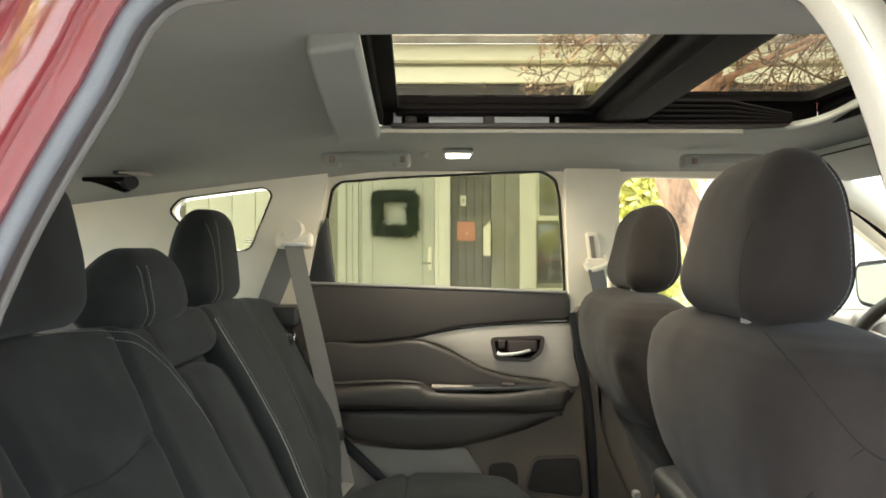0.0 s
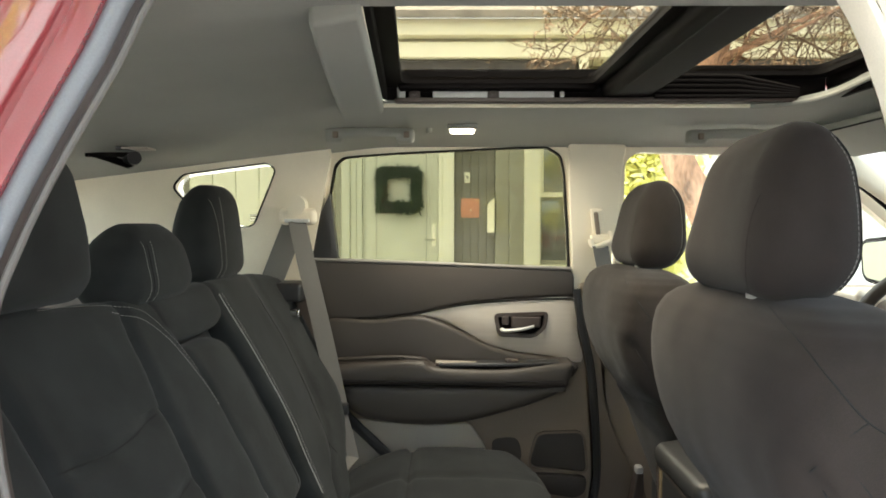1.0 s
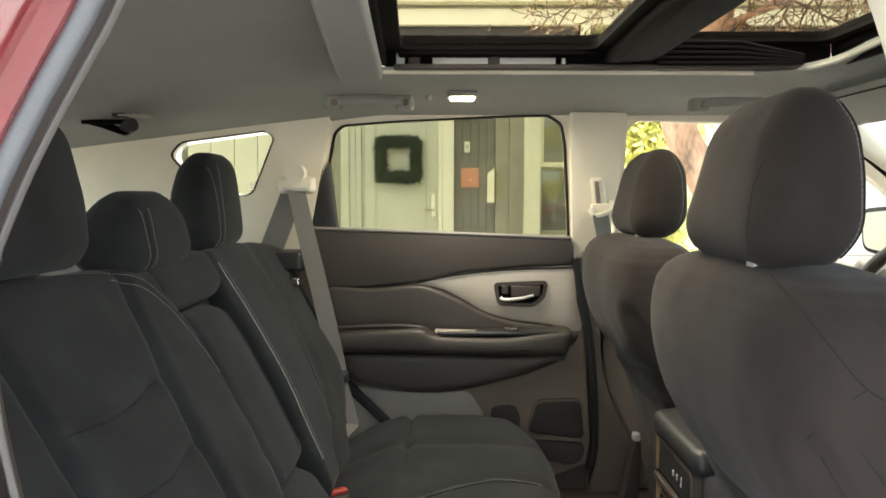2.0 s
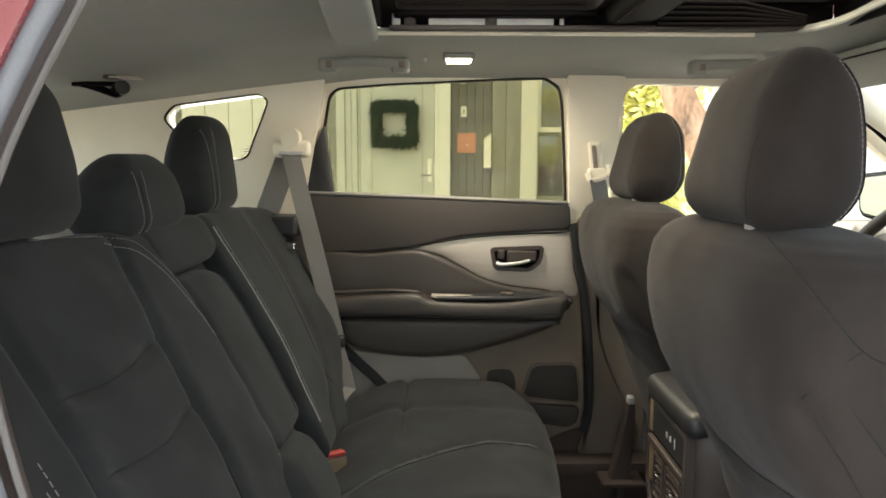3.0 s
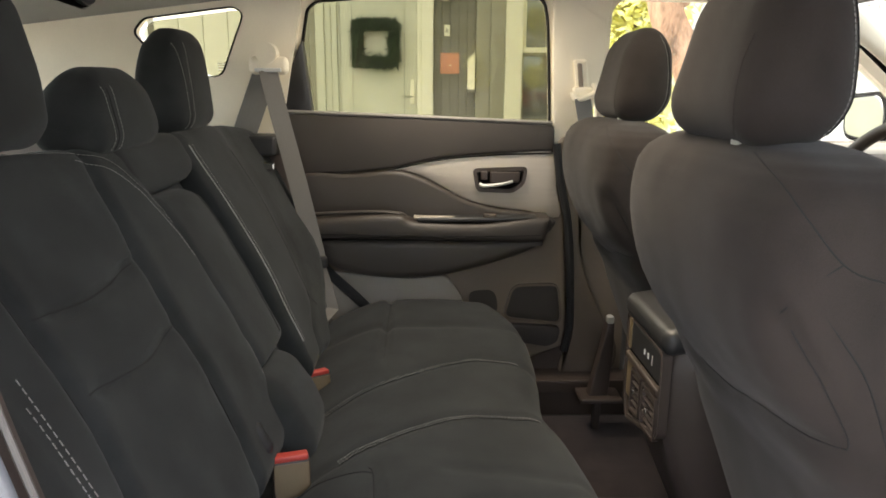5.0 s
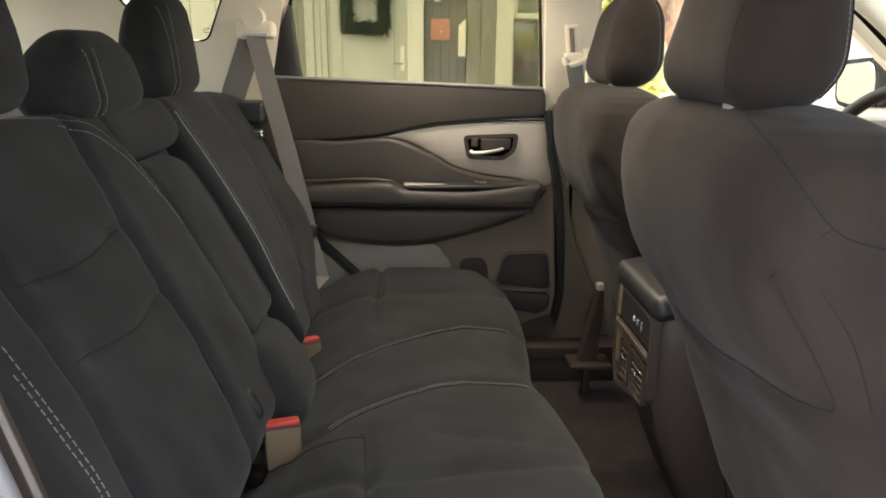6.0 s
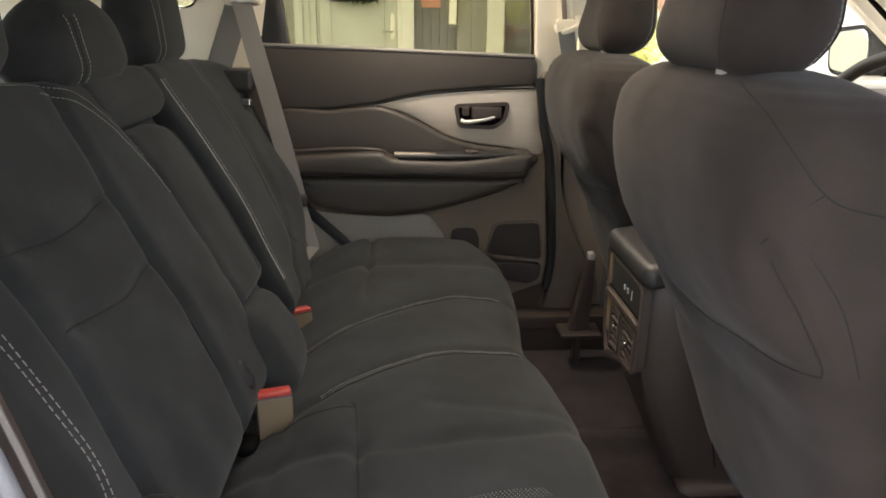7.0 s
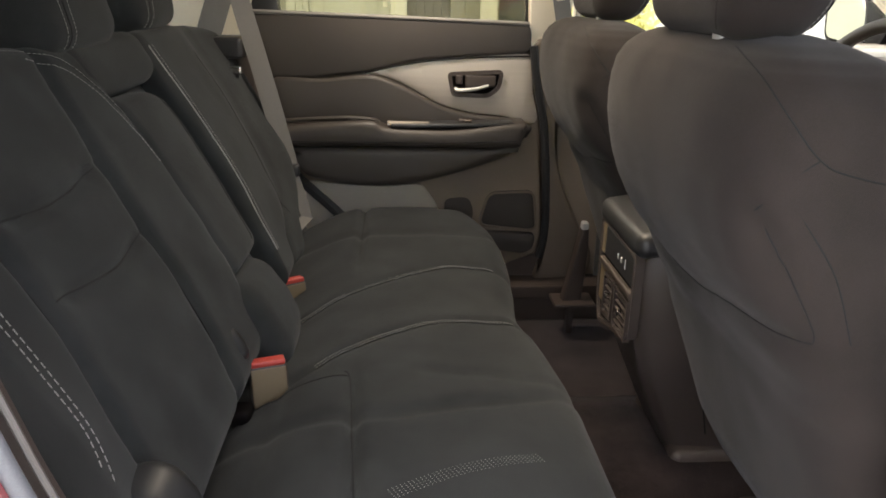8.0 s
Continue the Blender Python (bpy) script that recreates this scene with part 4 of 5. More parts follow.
    # cushion
    def far_line(x):
        return blend([(-0.3, 1.20), (-0.213, 1.271), (-0.14, 1.325), (-0.068, 1.375), (0.02, 1.430), (0.113, 1.478), (0.173, 1.470), (0.3, 1.44)], x)[0]

    def near_line(x):
        return blend([(-0.3, 0.95), (-0.134, 1.056), (-0.066, 1.118), (0.002, 1.168), (0.05, 1.198), (0.094, 1.214), (0.176, 1.212), (0.3, 1.20)], x)[0]

    def sit(v):
        z = v.z
        if v.z > 0.58:
            z += 0.012 * math.sin(max(0, min(1, (v.x + 0.25) / 0.5)) * math.pi)
            z -= 0.008 * (dip(v.y, far_line(v.x), 0.013) + dip(v.y, near_line(v.x), 0.013)) + 0.014 * dip(v.x, -0.066 - 0.06 * max(0, v.y - 0.9) + 0.08 * max(0, 0.875 - v.y) * 0.8 if v.y < 1.3 else -0.091, 0.010) * (1 / (1 + math.exp(min(50, (v.y - 1.0) / 0.02))) + 1 / (1 + math.exp(min(50, (1.48 - v.y) / 0.02))))
            z += 0.020 * max(0, (v.y - 1.45) / 0.42) - 0.012 * dip(v.y, 1.30, 0.10)
            z -= 0.008 * dip(v.y, 0.90 + 0.25 * max(0, v.x), 0.016) + 0.006 * dip(v.x, -0.19, 0.014) * (v.y < 1.02) + 0.004 * dip(v.y, 1.03 - 0.2 * v.x, 0.012) * (v.x > 0.02) + 0.006 * dip(v.y, 1.66, 0.016) + 0.045 * max(0, (-0.10 - v.x) / 0.14) ** 1.5
        x = v.x
        if v.x > 0.1:
            x -= 0.075 * max(0, (v.y - 1.62) / 0.26) ** 2 + 0.015 * dip(v.y, 1.30, 0.12) + 0.06 * max(0, 0.60 - v.z) 
            x += 0.030 * min(1, max(0, (1.25 - v.y) / 0.3))
        return Vector((x, v.y, z))
    bm = block((-0.30, 0.48, 0.46), (0.25, 1.885, 0.688), 0.055, (60, 130, 3), 5, sit)
    uneven(bm, 0.0018, 7.0, 3.0)
    lines = [lie(bm, p, (0, 0, -1), 0.0016, 12) for p in (
        [(x, far_line(x), 2) for x in (-0.19, -0.12, -0.05, 0.02, 0.09, 0.15, 0.20)],
        [(x, near_line(x), 2) for x in (-0.135, -0.08, -0.02, 0.05, 0.12, 0.18, 0.21)])]
    cross = [lie(bm, p, (0, 0, -1), 0.0, 12) for p in (
        [(-0.086, 1.02, 2), (-0.077, 1.00, 2), (-0.067, 0.875, 2), (-0.056, 0.735, 2), (-0.05, 0.62, 2)],
        [(-0.22, 0.99, 2), (-0.15, 1.004, 2), (-0.08, 1.008, 2)],
        [(-0.09, 1.84, 2), (-0.092, 1.70, 2), (-0.091, 1.56, 2)])]
    band = lie(bm, [(-0.01, 0.724, 2), (0.008, 0.735, 2), (0.065, 0.764, 2), (0.125, 0.784, 2), (0.186, 0.793, 2)], (0, 0, -1), 0.0002, 12)
    bands = [[(p + Vector((-0.003 * k, 0.005 * k, 0)), q) for p, q in band] for k in (-1.5, -0.75, 0, 0.75, 1.5)]
    doubles = [[(p + Vector((-0.004, 0.006, 0)), q) for p, q in k] for k in lines]
    cu = part("seat_cushion", bm, FABRIC, t, "charcoal bench cushion")
    part("stitching", join(*(stitches(k, 0.004, 0.0025, 0.00055) for k in lines + doubles)), THREAD, cu, "pale stitching")
    part("stitch_band", join(*(stitches(k, 0.0012, 0.0045, 0.0004) for k in bands)), THREAD, cu, "band of pale dot stitches")
    part("seam", join(*(seam(k, 0.0010) for k in lines), *(seam(k, 0.0012) for k in cross)), SEAM, cu)
    part("base_riser", block((-0.30, 0.46, 0.36), (0.17, 1.88, 0.50), 0.02, 2), CARPET, t)
    part("side_bolster", block((-0.50, 1.80, 0.62), (-0.345, 1.90, 1.10), 0.03, (2, 2, 6), 4, lambda v: Vector((v.x - 0.35 * (v.z - 0.86) + 0.02, v.y, v.z))), FABRIC_SIDE, t)
    part("release_lever", block((-0.405, 1.80, 1.065), (-0.375, 1.825, 1.085), 0.005), CHROME, t, "small grey release lever")
    return t


rear_bench()
rear_headrest(0.812, 1.200, 1.398, -0.575, -0.448, across=-0.098)
rear_headrest(1.176, 1.168, 1.301, -0.560, -0.452, 0.132, 0.0, 0.50)
rear_headrest(1.550, 1.178, 1.384, -0.570, -0.462, 0.116)


def buckle(at, turn, label, tan=True):
    t = thing("belt_buckle", at, label, "belt buckle", "belt buckles")
    m = Matrix.Translation(at) @ Matrix.Scale(1.12, 4) @ Matrix.Rotation(radians(turn), 4, "Z") @ Matrix.Rotation(radians(-8), 4, "Y")
    def put(lo, hi, r):
        return block(lo, hi, r, 1, 2, lambda v: m @ v)
    b = part("body", put((-0.012, -0.026, -0.05), (0.012, 0.026, 0.012), 0.004), PLASTIC, t)
    part("label_plate", put((0.0115, -0.024, -0.048), (0.0135, 0.024, 0.008), 0.001), TAN, b, "tan faded label")
    part("release_button", put((-0.008, -0.024, 0.010), (0.0125, 0.024, 0.019), 0.003), RED_BUTTON, b, "red release button")
    part("slot", put((-0.013, -0.022, 0.012), (-0.009, 0.022, 0.016), 0.001), BLACK, b)
    part("stalk", put((-0.008, -0.018, -0.10), (0.008, 0.018, -0.045), 0.004), BLACK, t)


buckle((-0.208, 1.030, 0.696), -74, "belt buckle with red button and tan label")
buckle((-0.230, 1.425, 0.668), -60, "belt buckle with red button in the seat gap")
extra = thing("spare_buckle", (-0.24, 0.98, 0.64), "black belt buckle tucked in the seat gap", "belt buckle", "belt buckles")
part("body", block((-0.258, 0.957, 0.640), (-0.226, 1.000, 0.664), 0.010, 2), BLACK, extra)


def front_seat():
    y = 0.79
    t = thing("driver_row_seat", (0.6, y, 0.4), "charcoal suede front seat with headrest", "car seat", "front seats")
    rows = [(0.420, 0.656, 0.78, 0.15), (0.435, 0.636, 0.79, 0.20), (0.48, 0.594, 0.77, 0.225), (0.521, 0.548, 0.745, 0.235), (0.584, 0.500, 0.71, 0.240), (0.653, 0.460, 0.69, 0.243), (0.734, 0.432, 0.665, 0.245), (0.834, 0.396, 0.63, 0.246), (0.871, 0.385, 0.615, 0.246),
            (0.914, 0.364, 0.60, 0.246), (0.962, 0.335, 0.575, 0.246), (1.005, 0.308, 0.55, 0.245), (1.031, 0.295, 0.53, 0.244), (1.06, 0.285, 0.505, 0.242), (1.088, 0.278, 0.49, 0.240), (1.115, 0.273, 0.475, 0.238), (1.143, 0.272, 0.463, 0.237), (1.165, 0.274, 0.456, 0.233), (1.186, 0.279, 0.446, 0.226), (1.204, 0.289, 0.432, 0.212), (1.215, 0.301, 0.418, 0.194), (1.224, 0.317, 0.402, 0.160), (1.229, 0.337, 0.390, 0.11)]
    fine = []
    for p, q in zip(rows, rows[1:]):
        for k in range(4):
            fine.append([a + (b - a) * k / 4 for a, b in zip(p, q)])
    fine.append(list(rows[-1]))
    bm = loft([(z, a, b, y - w, y + w) for z, a, b, w in fine], 144, 4.6)
    for v in bm.verts:  # a shallow hollow in the back, fuller sides
        d = (v.co.y - y) / 0.25
        if v.co.x < blend([(r[0], (r[1] + r[2]) / 2) for r in rows], v.co.z)[0]:
            v.co.x += 0.010 * (1 - d * d) * min(1, max(0, (1.1 - v.co.z) / 0.2))
    uneven(bm, 0.0035, 7.0, 4.0)
    side, slant = (0, 1, 0), (0.5, 0.85, -0.1)
    lines = [lie(bm, p, slant, -0.0003, 8) for p in (
        [(0.311, 0.685, 1.220), (0.299, 0.604, 1.201), (0.307, 0.568, 1.175), (0.330, 0.553, 1.144), (0.360, 0.551, 1.131), (0.44, 0.55, 1.115)],
        [(0.330, 0.553, 1.144), (0.315, 0.556, 1.131), (0.295, 0.574, 1.098)],
        [(0.308, 0.559, 1.119), (0.335, 0.550, 1.082), (0.361, 0.548, 1.044), (0.385, 0.547, 0.985)])]
    fold = [lie(bm, p, (1, 0, 0), 0.0, 8) for p in (
        [(0, 0.985, 0.945), (0, 0.921, 0.948), (0, 0.873, 0.930), (0, 0.785, 0.936), (0, 0.680, 0.963), (0, 0.612, 0.970), (0, 0.565, 0.978)],
        [(0, 0.565, 0.978), (0, 0.560, 0.997), (0, 0.560, 1.035), (0, 0.566, 1.063), (0, 0.574, 1.088)])]
    for v in bm.verts:  # the pocket's edge is drawn in a little, the cloth full on both sides
        if v.co.x < 0.46:
            d = min((Vector((0, v.co.y - p.y, v.co.z - p.z)).length for k in fold for p, _ in k), default=1.0)
            v.co.x += 0.007 * math.exp(-(d / 0.012) ** 2) - 0.003 * math.exp(-((d - 0.035) / 0.02) ** 2)
    fold = [lie(bm, [(0, p.y, p.z) for p, _ in k[::6]], (1, 0, 0), 0.0, 6) for k in fold]
    edge = [lie(bm, p, side, 0.0, 10) for p in ([(0.395, 0, 1.196), (0.425, 0, 1.165), (0.445, 0, 1.12), (0.468, 0, 1.06), (0.50, 0, 0.98)], [(0.404, 0, 1.197), (0.434, 0, 1.166), (0.454, 0, 1.12), (0.477, 0, 1.06), (0.509, 0, 0.98)])]
    b = part("backrest", bm, FABRIC_WARM_LIT, t)
    part("seam", join(*(seam(k, 0.0009) for k in lines + fold if len(k) > 2)), SEAM, b)
    part("stitching", join(*(stitches(k, 0.006, 0.003, 0.001) for k in edge if len(k) > 2)), THREAD, b, "pale stitching")
    # headrest
    low, high = 1.222, 1.408

    def shape(v):
        s = max(0, (v.z - low) / (high - low))
        d = (v.y - y) / 0.135
        return Vector((0.412 - (0.412 - v.x) * (1 - 0.31 * s - 0.10 * s ** 3) - 0.010 * d * d * (1 - s) - 0.014 * s ** 3, y + (v.y - y) * (1 - 0.19 * s - 0.11 * s ** 3), v.z + max(0, 1 - s) ** 3 * (-0.006 + 0.008 * (v.x - 0.28) / 0.13)))
    bm = block((0.286, y - 0.135, low), (0.414, y + 0.135, high - 0.004), 0.058, (8, 10, 9), 8, shape)
    uneven(bm, 0.0018, 10.0, 6.0)
    fr = lie(bm, [(0.372, 0, 1.236), (0.386, 0, 1.262), (0.391, 0, 1.295), (0.390, 0, 1.330), (0.386, 0, 1.362), (0.378, 0, 1.385)], side, 0, 14)
    sd = lie(bm, [(0.288, 0.69, 1.236), (0.284, 0.685, 1.273), (0.292, 0.692, 1.306), (0.302, 0.692, 1.331)], slant, 0, 10)
    h = part("headrest", bm, FABRIC_WARM_LIT, t)
    part("stitching", stitches(fr, 0.0036, 0.0018, 0.00032), THREAD, h, "pale stitching")
    part("welt", seam(sd, 0.0008), FABRIC_WARM_LIT, h)
    part("seam", seam([(p + Vector((0.004, 0, 0)), q) for p, q in fr], 0.0008), SEAM, h)
    p = part("headrest_post", tube([(0.332, y - 0.051, 1.195), (0.334, y - 0.05, 1.25)], 0.0065, 12), CHROME, t, "chrome post")
    # chrome sleeve, its bright reflections put into a pale colour
    part("post_sleeve", block((0.314, y - 0.062, 1.2125), (0.360, y - 0.040, 1.2320), 0.004), WHITE_BITS, p)
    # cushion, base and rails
    part("seat_cushion", block((0.55, y - 0.25, 0.54), (1.08, y + 0.25, 0.70), 0.05, (4, 4, 2), 4), FABRIC_WARM_LIT, t)
    part("base_shell", block((0.60, y - 0.22, 0.45), (1.04, y + 0.22, 0.56), 0.03, 2), PLASTIC, t)
    for s in (-0.19, 0.19):
        r = part("rail", block((0.58, y + s - 0.02, 0.385), (1.10, y + s + 0.02, 0.45), 0.006), PLASTIC, t)
        part("rail_bolt", tube([(0.575, y + s, 0.41), (0.585, y + s, 0.41)], 0.008, 8), CHROME, r)
    return t


seat = front_seat()
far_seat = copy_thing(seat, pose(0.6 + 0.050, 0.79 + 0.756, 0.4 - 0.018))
for piece in far_seat.children:  # its headrest is tilted further forward
    if piece.name.startswith("headrest"):
        piece.location.x += 0.034
        piece.location.z += 0.006


# ---- centre console ----
def console():
    t = thing("centre_console", (0.6, 1.2, 0.4), "dark centre console with rear vents and padded lid", "console")
    levels = [(0.41, 0.535, 1.1, 1.13, 1.29), (0.45, 0.50, 1.1, 1.125, 1.30), (0.55, 0.455, 1.1, 1.11, 1.305), (0.62, 0.425, 1.1, 1.10, 1.308), (0.69, 0.405, 1.1, 1.093, 1.312), (0.80, 0.402, 1.1, 1.090, 1.315), (0.865, 0.406, 1.1, 1.090, 1.315), (0.880, 0.415, 1.1, 1.098, 1.308)]
    part("body", loft(levels, 48, 9.0), PLASTIC, t)
    part("lid", block((0.385, 1.080, 0.868), (0.80, 1.318, 0.915), 0.02, (4, 3, 1), 4, lambda v: Vector((v.x, v.y, v.z - (0.016 if v.x < 0.41 else 0)))), HINGE, t, "padded dark lid")
    part("lid_latch", block((0.432, 1.245, 0.908), (0.47, 1.295, 0.922), 0.006), BAR, t, "dark lid latch")
    face = rounded([(1.110, 0.700), (1.285, 0.655), (1.306, 0.70), (1.308, 0.858), (1.110, 0.850)], 0.012)
    bez = part("bezel", frame_plate(grow(face, 0.006), grow(face, -0.004), 0.392, 0.408, "x"), PLASTIC, t, "dark vent surround")
    part("bezel_line", tube([(0.3915, p.x, p.y) for p in grow(face, 0.001)] + [(0.3915, *grow(face, 0.001)[0])], 0.0013, 6), PLASTIC, bez)
    part("face_panel", plate(grow(face, -0.003), 0.397, 0.41, 0.001, 1, "x"), BLACK, t)
    part("upper_panel", plate(rounded([(1.115, 0.790), (1.285, 0.790), (1.285, 0.850), (1.115, 0.845)], 0.006), 0.394, 0.40, 0.002, 1, "x"), HINGE, t)
    part("shelf_bar", block((0.388, 1.112, 0.770), (0.402, 1.300, 0.784), 0.004), PLASTIC, t, "grey bar above the vents")
    for y in (1.18, 1.20):
        part("control_mark", block((0.3925, y, 0.812), (0.3945, y + 0.006, 0.822), 0.0008), WHITE_BITS, t, "small white mark")
    part("control_mark", block((0.3925, 1.160, 0.808), (0.3945, 1.162, 0.826), 0.0008), WHITE_BITS, t, "small white mark")
    for y0, y1 in ((1.205, 1.262), (1.118, 1.195)):
        v = part("vent", frame_plate(rounded([(y0, 0.685), (y1, 0.680), (y1, 0.765), (y0, 0.765)], 0.006), rounded([(y0 + 0.005, 0.690), (y1 - 0.005, 0.686), (y1 - 0.005, 0.760), (y0 + 0.005, 0.760)], 0.005), 0.389, 0.40, "x"), PLASTIC, t)
        for k in range(5):
            part("vent_slat", block((0.391, y0 + 0.005, 0.697 + 0.013 * k), (0.402, y1 - 0.005, 0.700 + 0.013 * k), 0.0012), PLASTIC, v)
        part("vent_tab", block((0.385, (y0 + y1) / 2 - 0.004, 0.720), (0.393, (y0 + y1) / 2 + 0.004, 0.732), 0.002), CHROME, v)
    for lo, hi in (((0.394, 1.266, 0.695), (0.399, 1.302, 0.766)), ((0.3935, 1.288, 0.79), (0.399, 1.306, 0.85))):
        part("side_reflector", block(lo, hi, 0.002), TAN, t, "tan lit inner panel")
    part("body_seam", tube([(0.50, 1.088, 0.80), (0.505, 1.088, 0.72), (0.53, 1.095, 0.62), (0.56, 1.11, 0.5)], 0.0015, 6), SEAM, t)
    part("floor_flange", block((0.50, 1.10, 0.40), (0.75, 1.33, 0.462), 0.02), PLASTIC, t)


console()


# ---- the open doorway in front of the camera ----
DOORWAY = [(-0.166, 1.440), (-0.120, 1.451), (0.0, 1.460), (0.16, 1.468), (0.240, 1.470), (0.270, 1.448), (0.292, 1.400), (0.345, 1.25), (0.40, 1.05), (0.43, 0.70), (0.40, 0.50), (0.20, 0.44), (0.02, 0.47),
           (-0.09, 0.62), (-0.168, 0.80), (-0.218, 0.945), (-0.238, 1.02), (-0.258, 1.10), (-0.270, 1.17), (-0.272, 1.235), (-0.254, 1.285), (-0.230, 1.332), (-0.195, 1.391)]


def doorway():
    t = thing("door_opening", (0, 0.42, 0.4), "open rear doorway with rubber seal, pale flange and red body", "doorway", kind="structure")
    c = spline(DOORWAY, 4, True)
    ring = [(p.x, 0.422, p.y) for p in c]
    part("pale_bead", tube(ring + ring[:1], 0.0026, 8), FLANGE, t, "thin pale bead")
    ring = [(p.x, 0.410, p.y) for p in grow(c, 0.008)]
    part("rubber_seal", tube(ring + ring[:1], 0.0065, 12), SEAL, t, "grey rubber door seal")
    part("flange", frame_plate(grow(c, 0.026), grow(c, 0.012), 0.400, 0.412), RED, t, "red painted flange")
    k = len(c)
    rows = [(0.026, 0.400), (0.027, 0.392), (0.030, 0.388), (0.036, 0.386), (0.050, 0.384), (0.055, 0.375), (0.060, 0.34), (0.066, 0.30), (0.074, 0.275), (0.090, 0.258), (0.12, 0.250), (0.17, 0.262)]
    bm = bmesh.new()
    rings = [[bm.verts.new((p.x, y, p.y)) for p in grow(c, d)] for d, y in rows]
    for a, b in zip(rings, rings[1:]):
        for j in range(k):
            bm.faces.new((a[j], a[(j + 1) % k], b[(j + 1) % k], b[j]))
    part("red_jamb", bm, RED, t, "glossy red body jamb")
    part("inner_trim", frame_plate(grow(c, 0.06), grow(c, 0.007), 0.430, 0.440), PLASTIC, t)
    b = part("centre_pillar_trim", plate(spline([(0.215, 1.485), (0.30, 1.485), (0.40, 1.30), (0.47, 1.10), (0.41, 1.10), (0.325, 1.25), (0.282, 1.380), (0.262, 1.430), (0.240, 1.462)], 4, True), 0.446, 0.47, 0.006, 2), BEIGE, t, "beige centre pillar trim")
    part("lower_pillar", plate([(0.41, 1.11), (0.48, 1.11), (0.52, 0.45), (0.43, 0.45)], 0.446, 0.50, 0.006), TAUPE, t)
    part("body_side", join(block((-1.4, 0.25, 0.3), (-0.42, 0.36, 1.22), 0.03), block((0.46, 0.25, 0.3), (1.5, 0.36, 1.10), 0.03), block((-0.45, 0.25, 0.25), (0.6, 0.36, 0.36), 0.03)), RED, t)
    part("sill_plate", block((-0.10, 0.40, 0.36), (0.40, 0.50, 0.452), 0.012), PLASTIC, t)


doorway()


# closed tailgate behind the bench
gate = thing("tailgate", (-1.4, YC, 0.6), "closed red tailgate with a wide rear window", "tailgate", kind="structure")
part("outer_panel", block((-1.44, 0.36, 0.50), (-1.37, 1.98, 0.92), 0.03, 2, 4), RED, gate)
part("inner_trim", block((-1.37, 0.42, 0.42), (-1.345, 1.92, 0.92), 0.010), PLASTIC, gate)
part("glass_pane", from_faces([(x + d, y, z) for d in (0, 0.005) for x, y, z in ((-1.42, 0.44, 0.92), (-1.42, 1.90, 0.92), (-1.24, 1.84, 1.50), (-1.24, 0.50, 1.50))],
                              [(0, 1, 2, 3), (4, 5, 6, 7), (0, 1, 5, 4), (1, 2, 6, 5), (2, 3, 7, 6), (3, 0, 4, 7)]), FRONT_GLASS, gate)
for y0, y1 in ((0.44, 0.50), (1.90, 1.84)):
    part("window_post", tube([(-1.41, y0, 0.92), (-1.23, y1, 1.50)], 0.03, 10), BEIGE, gate)
part("window_head", tube([(-1.225, 0.48, 1.505), (-1.225, 1.86, 1.505)], 0.028, 10), BEIGE, gate)


# bonnet and front body that the wheels belong to
nose = thing("car_front", (1.9, YC, 0.3), "red car bonnet and front wings", "car body", kind="structure")
part("bonnet", block((1.50, 0.40, 0.86), (2.45, 1.94, 1.04), 0.06, (4, 4, 1), 4, lambda v: Vector((v.x, v.y, v.z - 0.22 * max(0, v.x - 1.6) ** 2))), RED, nose)
for lo, hi in (((1.45, 0.28, 0.72), (2.40, 0.42, 0.98)), ((1.45, 1.92, 0.72), (2.40, 2.06, 0.98))):
    part("front_wing", block(lo, hi, 0.05, 2, 4), RED, nose)
part("front_bumper", block((2.20, 0.30, 0.28), (2.52, 2.04, 0.84), 0.08, 3, 4), RED, nose)
part("rear_bumper", block((-1.62, 0.30, 0.30), (-1.36, 2.04, 0.62), 0.06, 3, 4), RED, nose)


# ---- wheels, so that the car stands on the ground ----
def car_wheel(x, y):
    t = thing("car_wheel", (x, y, 0), "black tyre on a silver alloy rim", "wheel", "wheels of the car")
    part("tyre", tube([(x, y - 0.11, 0.36), (x, y - 0.09, 0.36), (x, y + 0.09, 0.36), (x, y + 0.11, 0.36)], lambda u: 0.36 if 0.2 < u < 0.8 else 0.33, 40), RUBBER, t)
    part("rim", tube([(x, y - 0.115, 0.36), (x, y + 0.115, 0.36)], 0.235, 32), SILVER, t)
    return t


for x in (-1.05, 1.75):
    for y in (0.44, 1.90):
        car_wheel(x, y)


# ---- outside: ground, house, tree ----
CONCRETE = material("pale_concrete", (0.26, 0.255, 0.24), 0.9, var=0.3, scale=12, bump=0.8, fine=120)
WHITE_WOOD = material("white_painted_wood", (0.72, 0.70, 0.52), 0.55, var=0.05, scale=20, bump=0.2, fine=90, stretch=(1, 1, 0.2))
DOOR_PAINT = material("pale_door_paint", (0.52, 0.52, 0.38), 0.45, var=0.04, scale=20, bump=0.15, fine=90)
GREY_WOOD = material("grey_painted_siding", (0.17, 0.16, 0.115), 0.6, var=0.12, scale=20, bump=0.3, fine=90, stretch=(1, 1, 0.2))
GREY_LIGHT = material("light_grey_siding", (0.28, 0.27, 0.19), 0.6, var=0.10, scale=20, bump=0.3, fine=90, stretch=(1, 1, 0.2))
# dark tone that paints the shade of the porch recess
PORCH_SHADE = material("painted_porch_shade", (0.05, 0.045, 0.04), 0.7, var=0.2, bump=0.3, fine=60)
SHINGLE = material("weathered_shingles", (0.20, 0.18, 0.15), 0.9, var=0.3, scale=30, bump=0.6, fine=60)
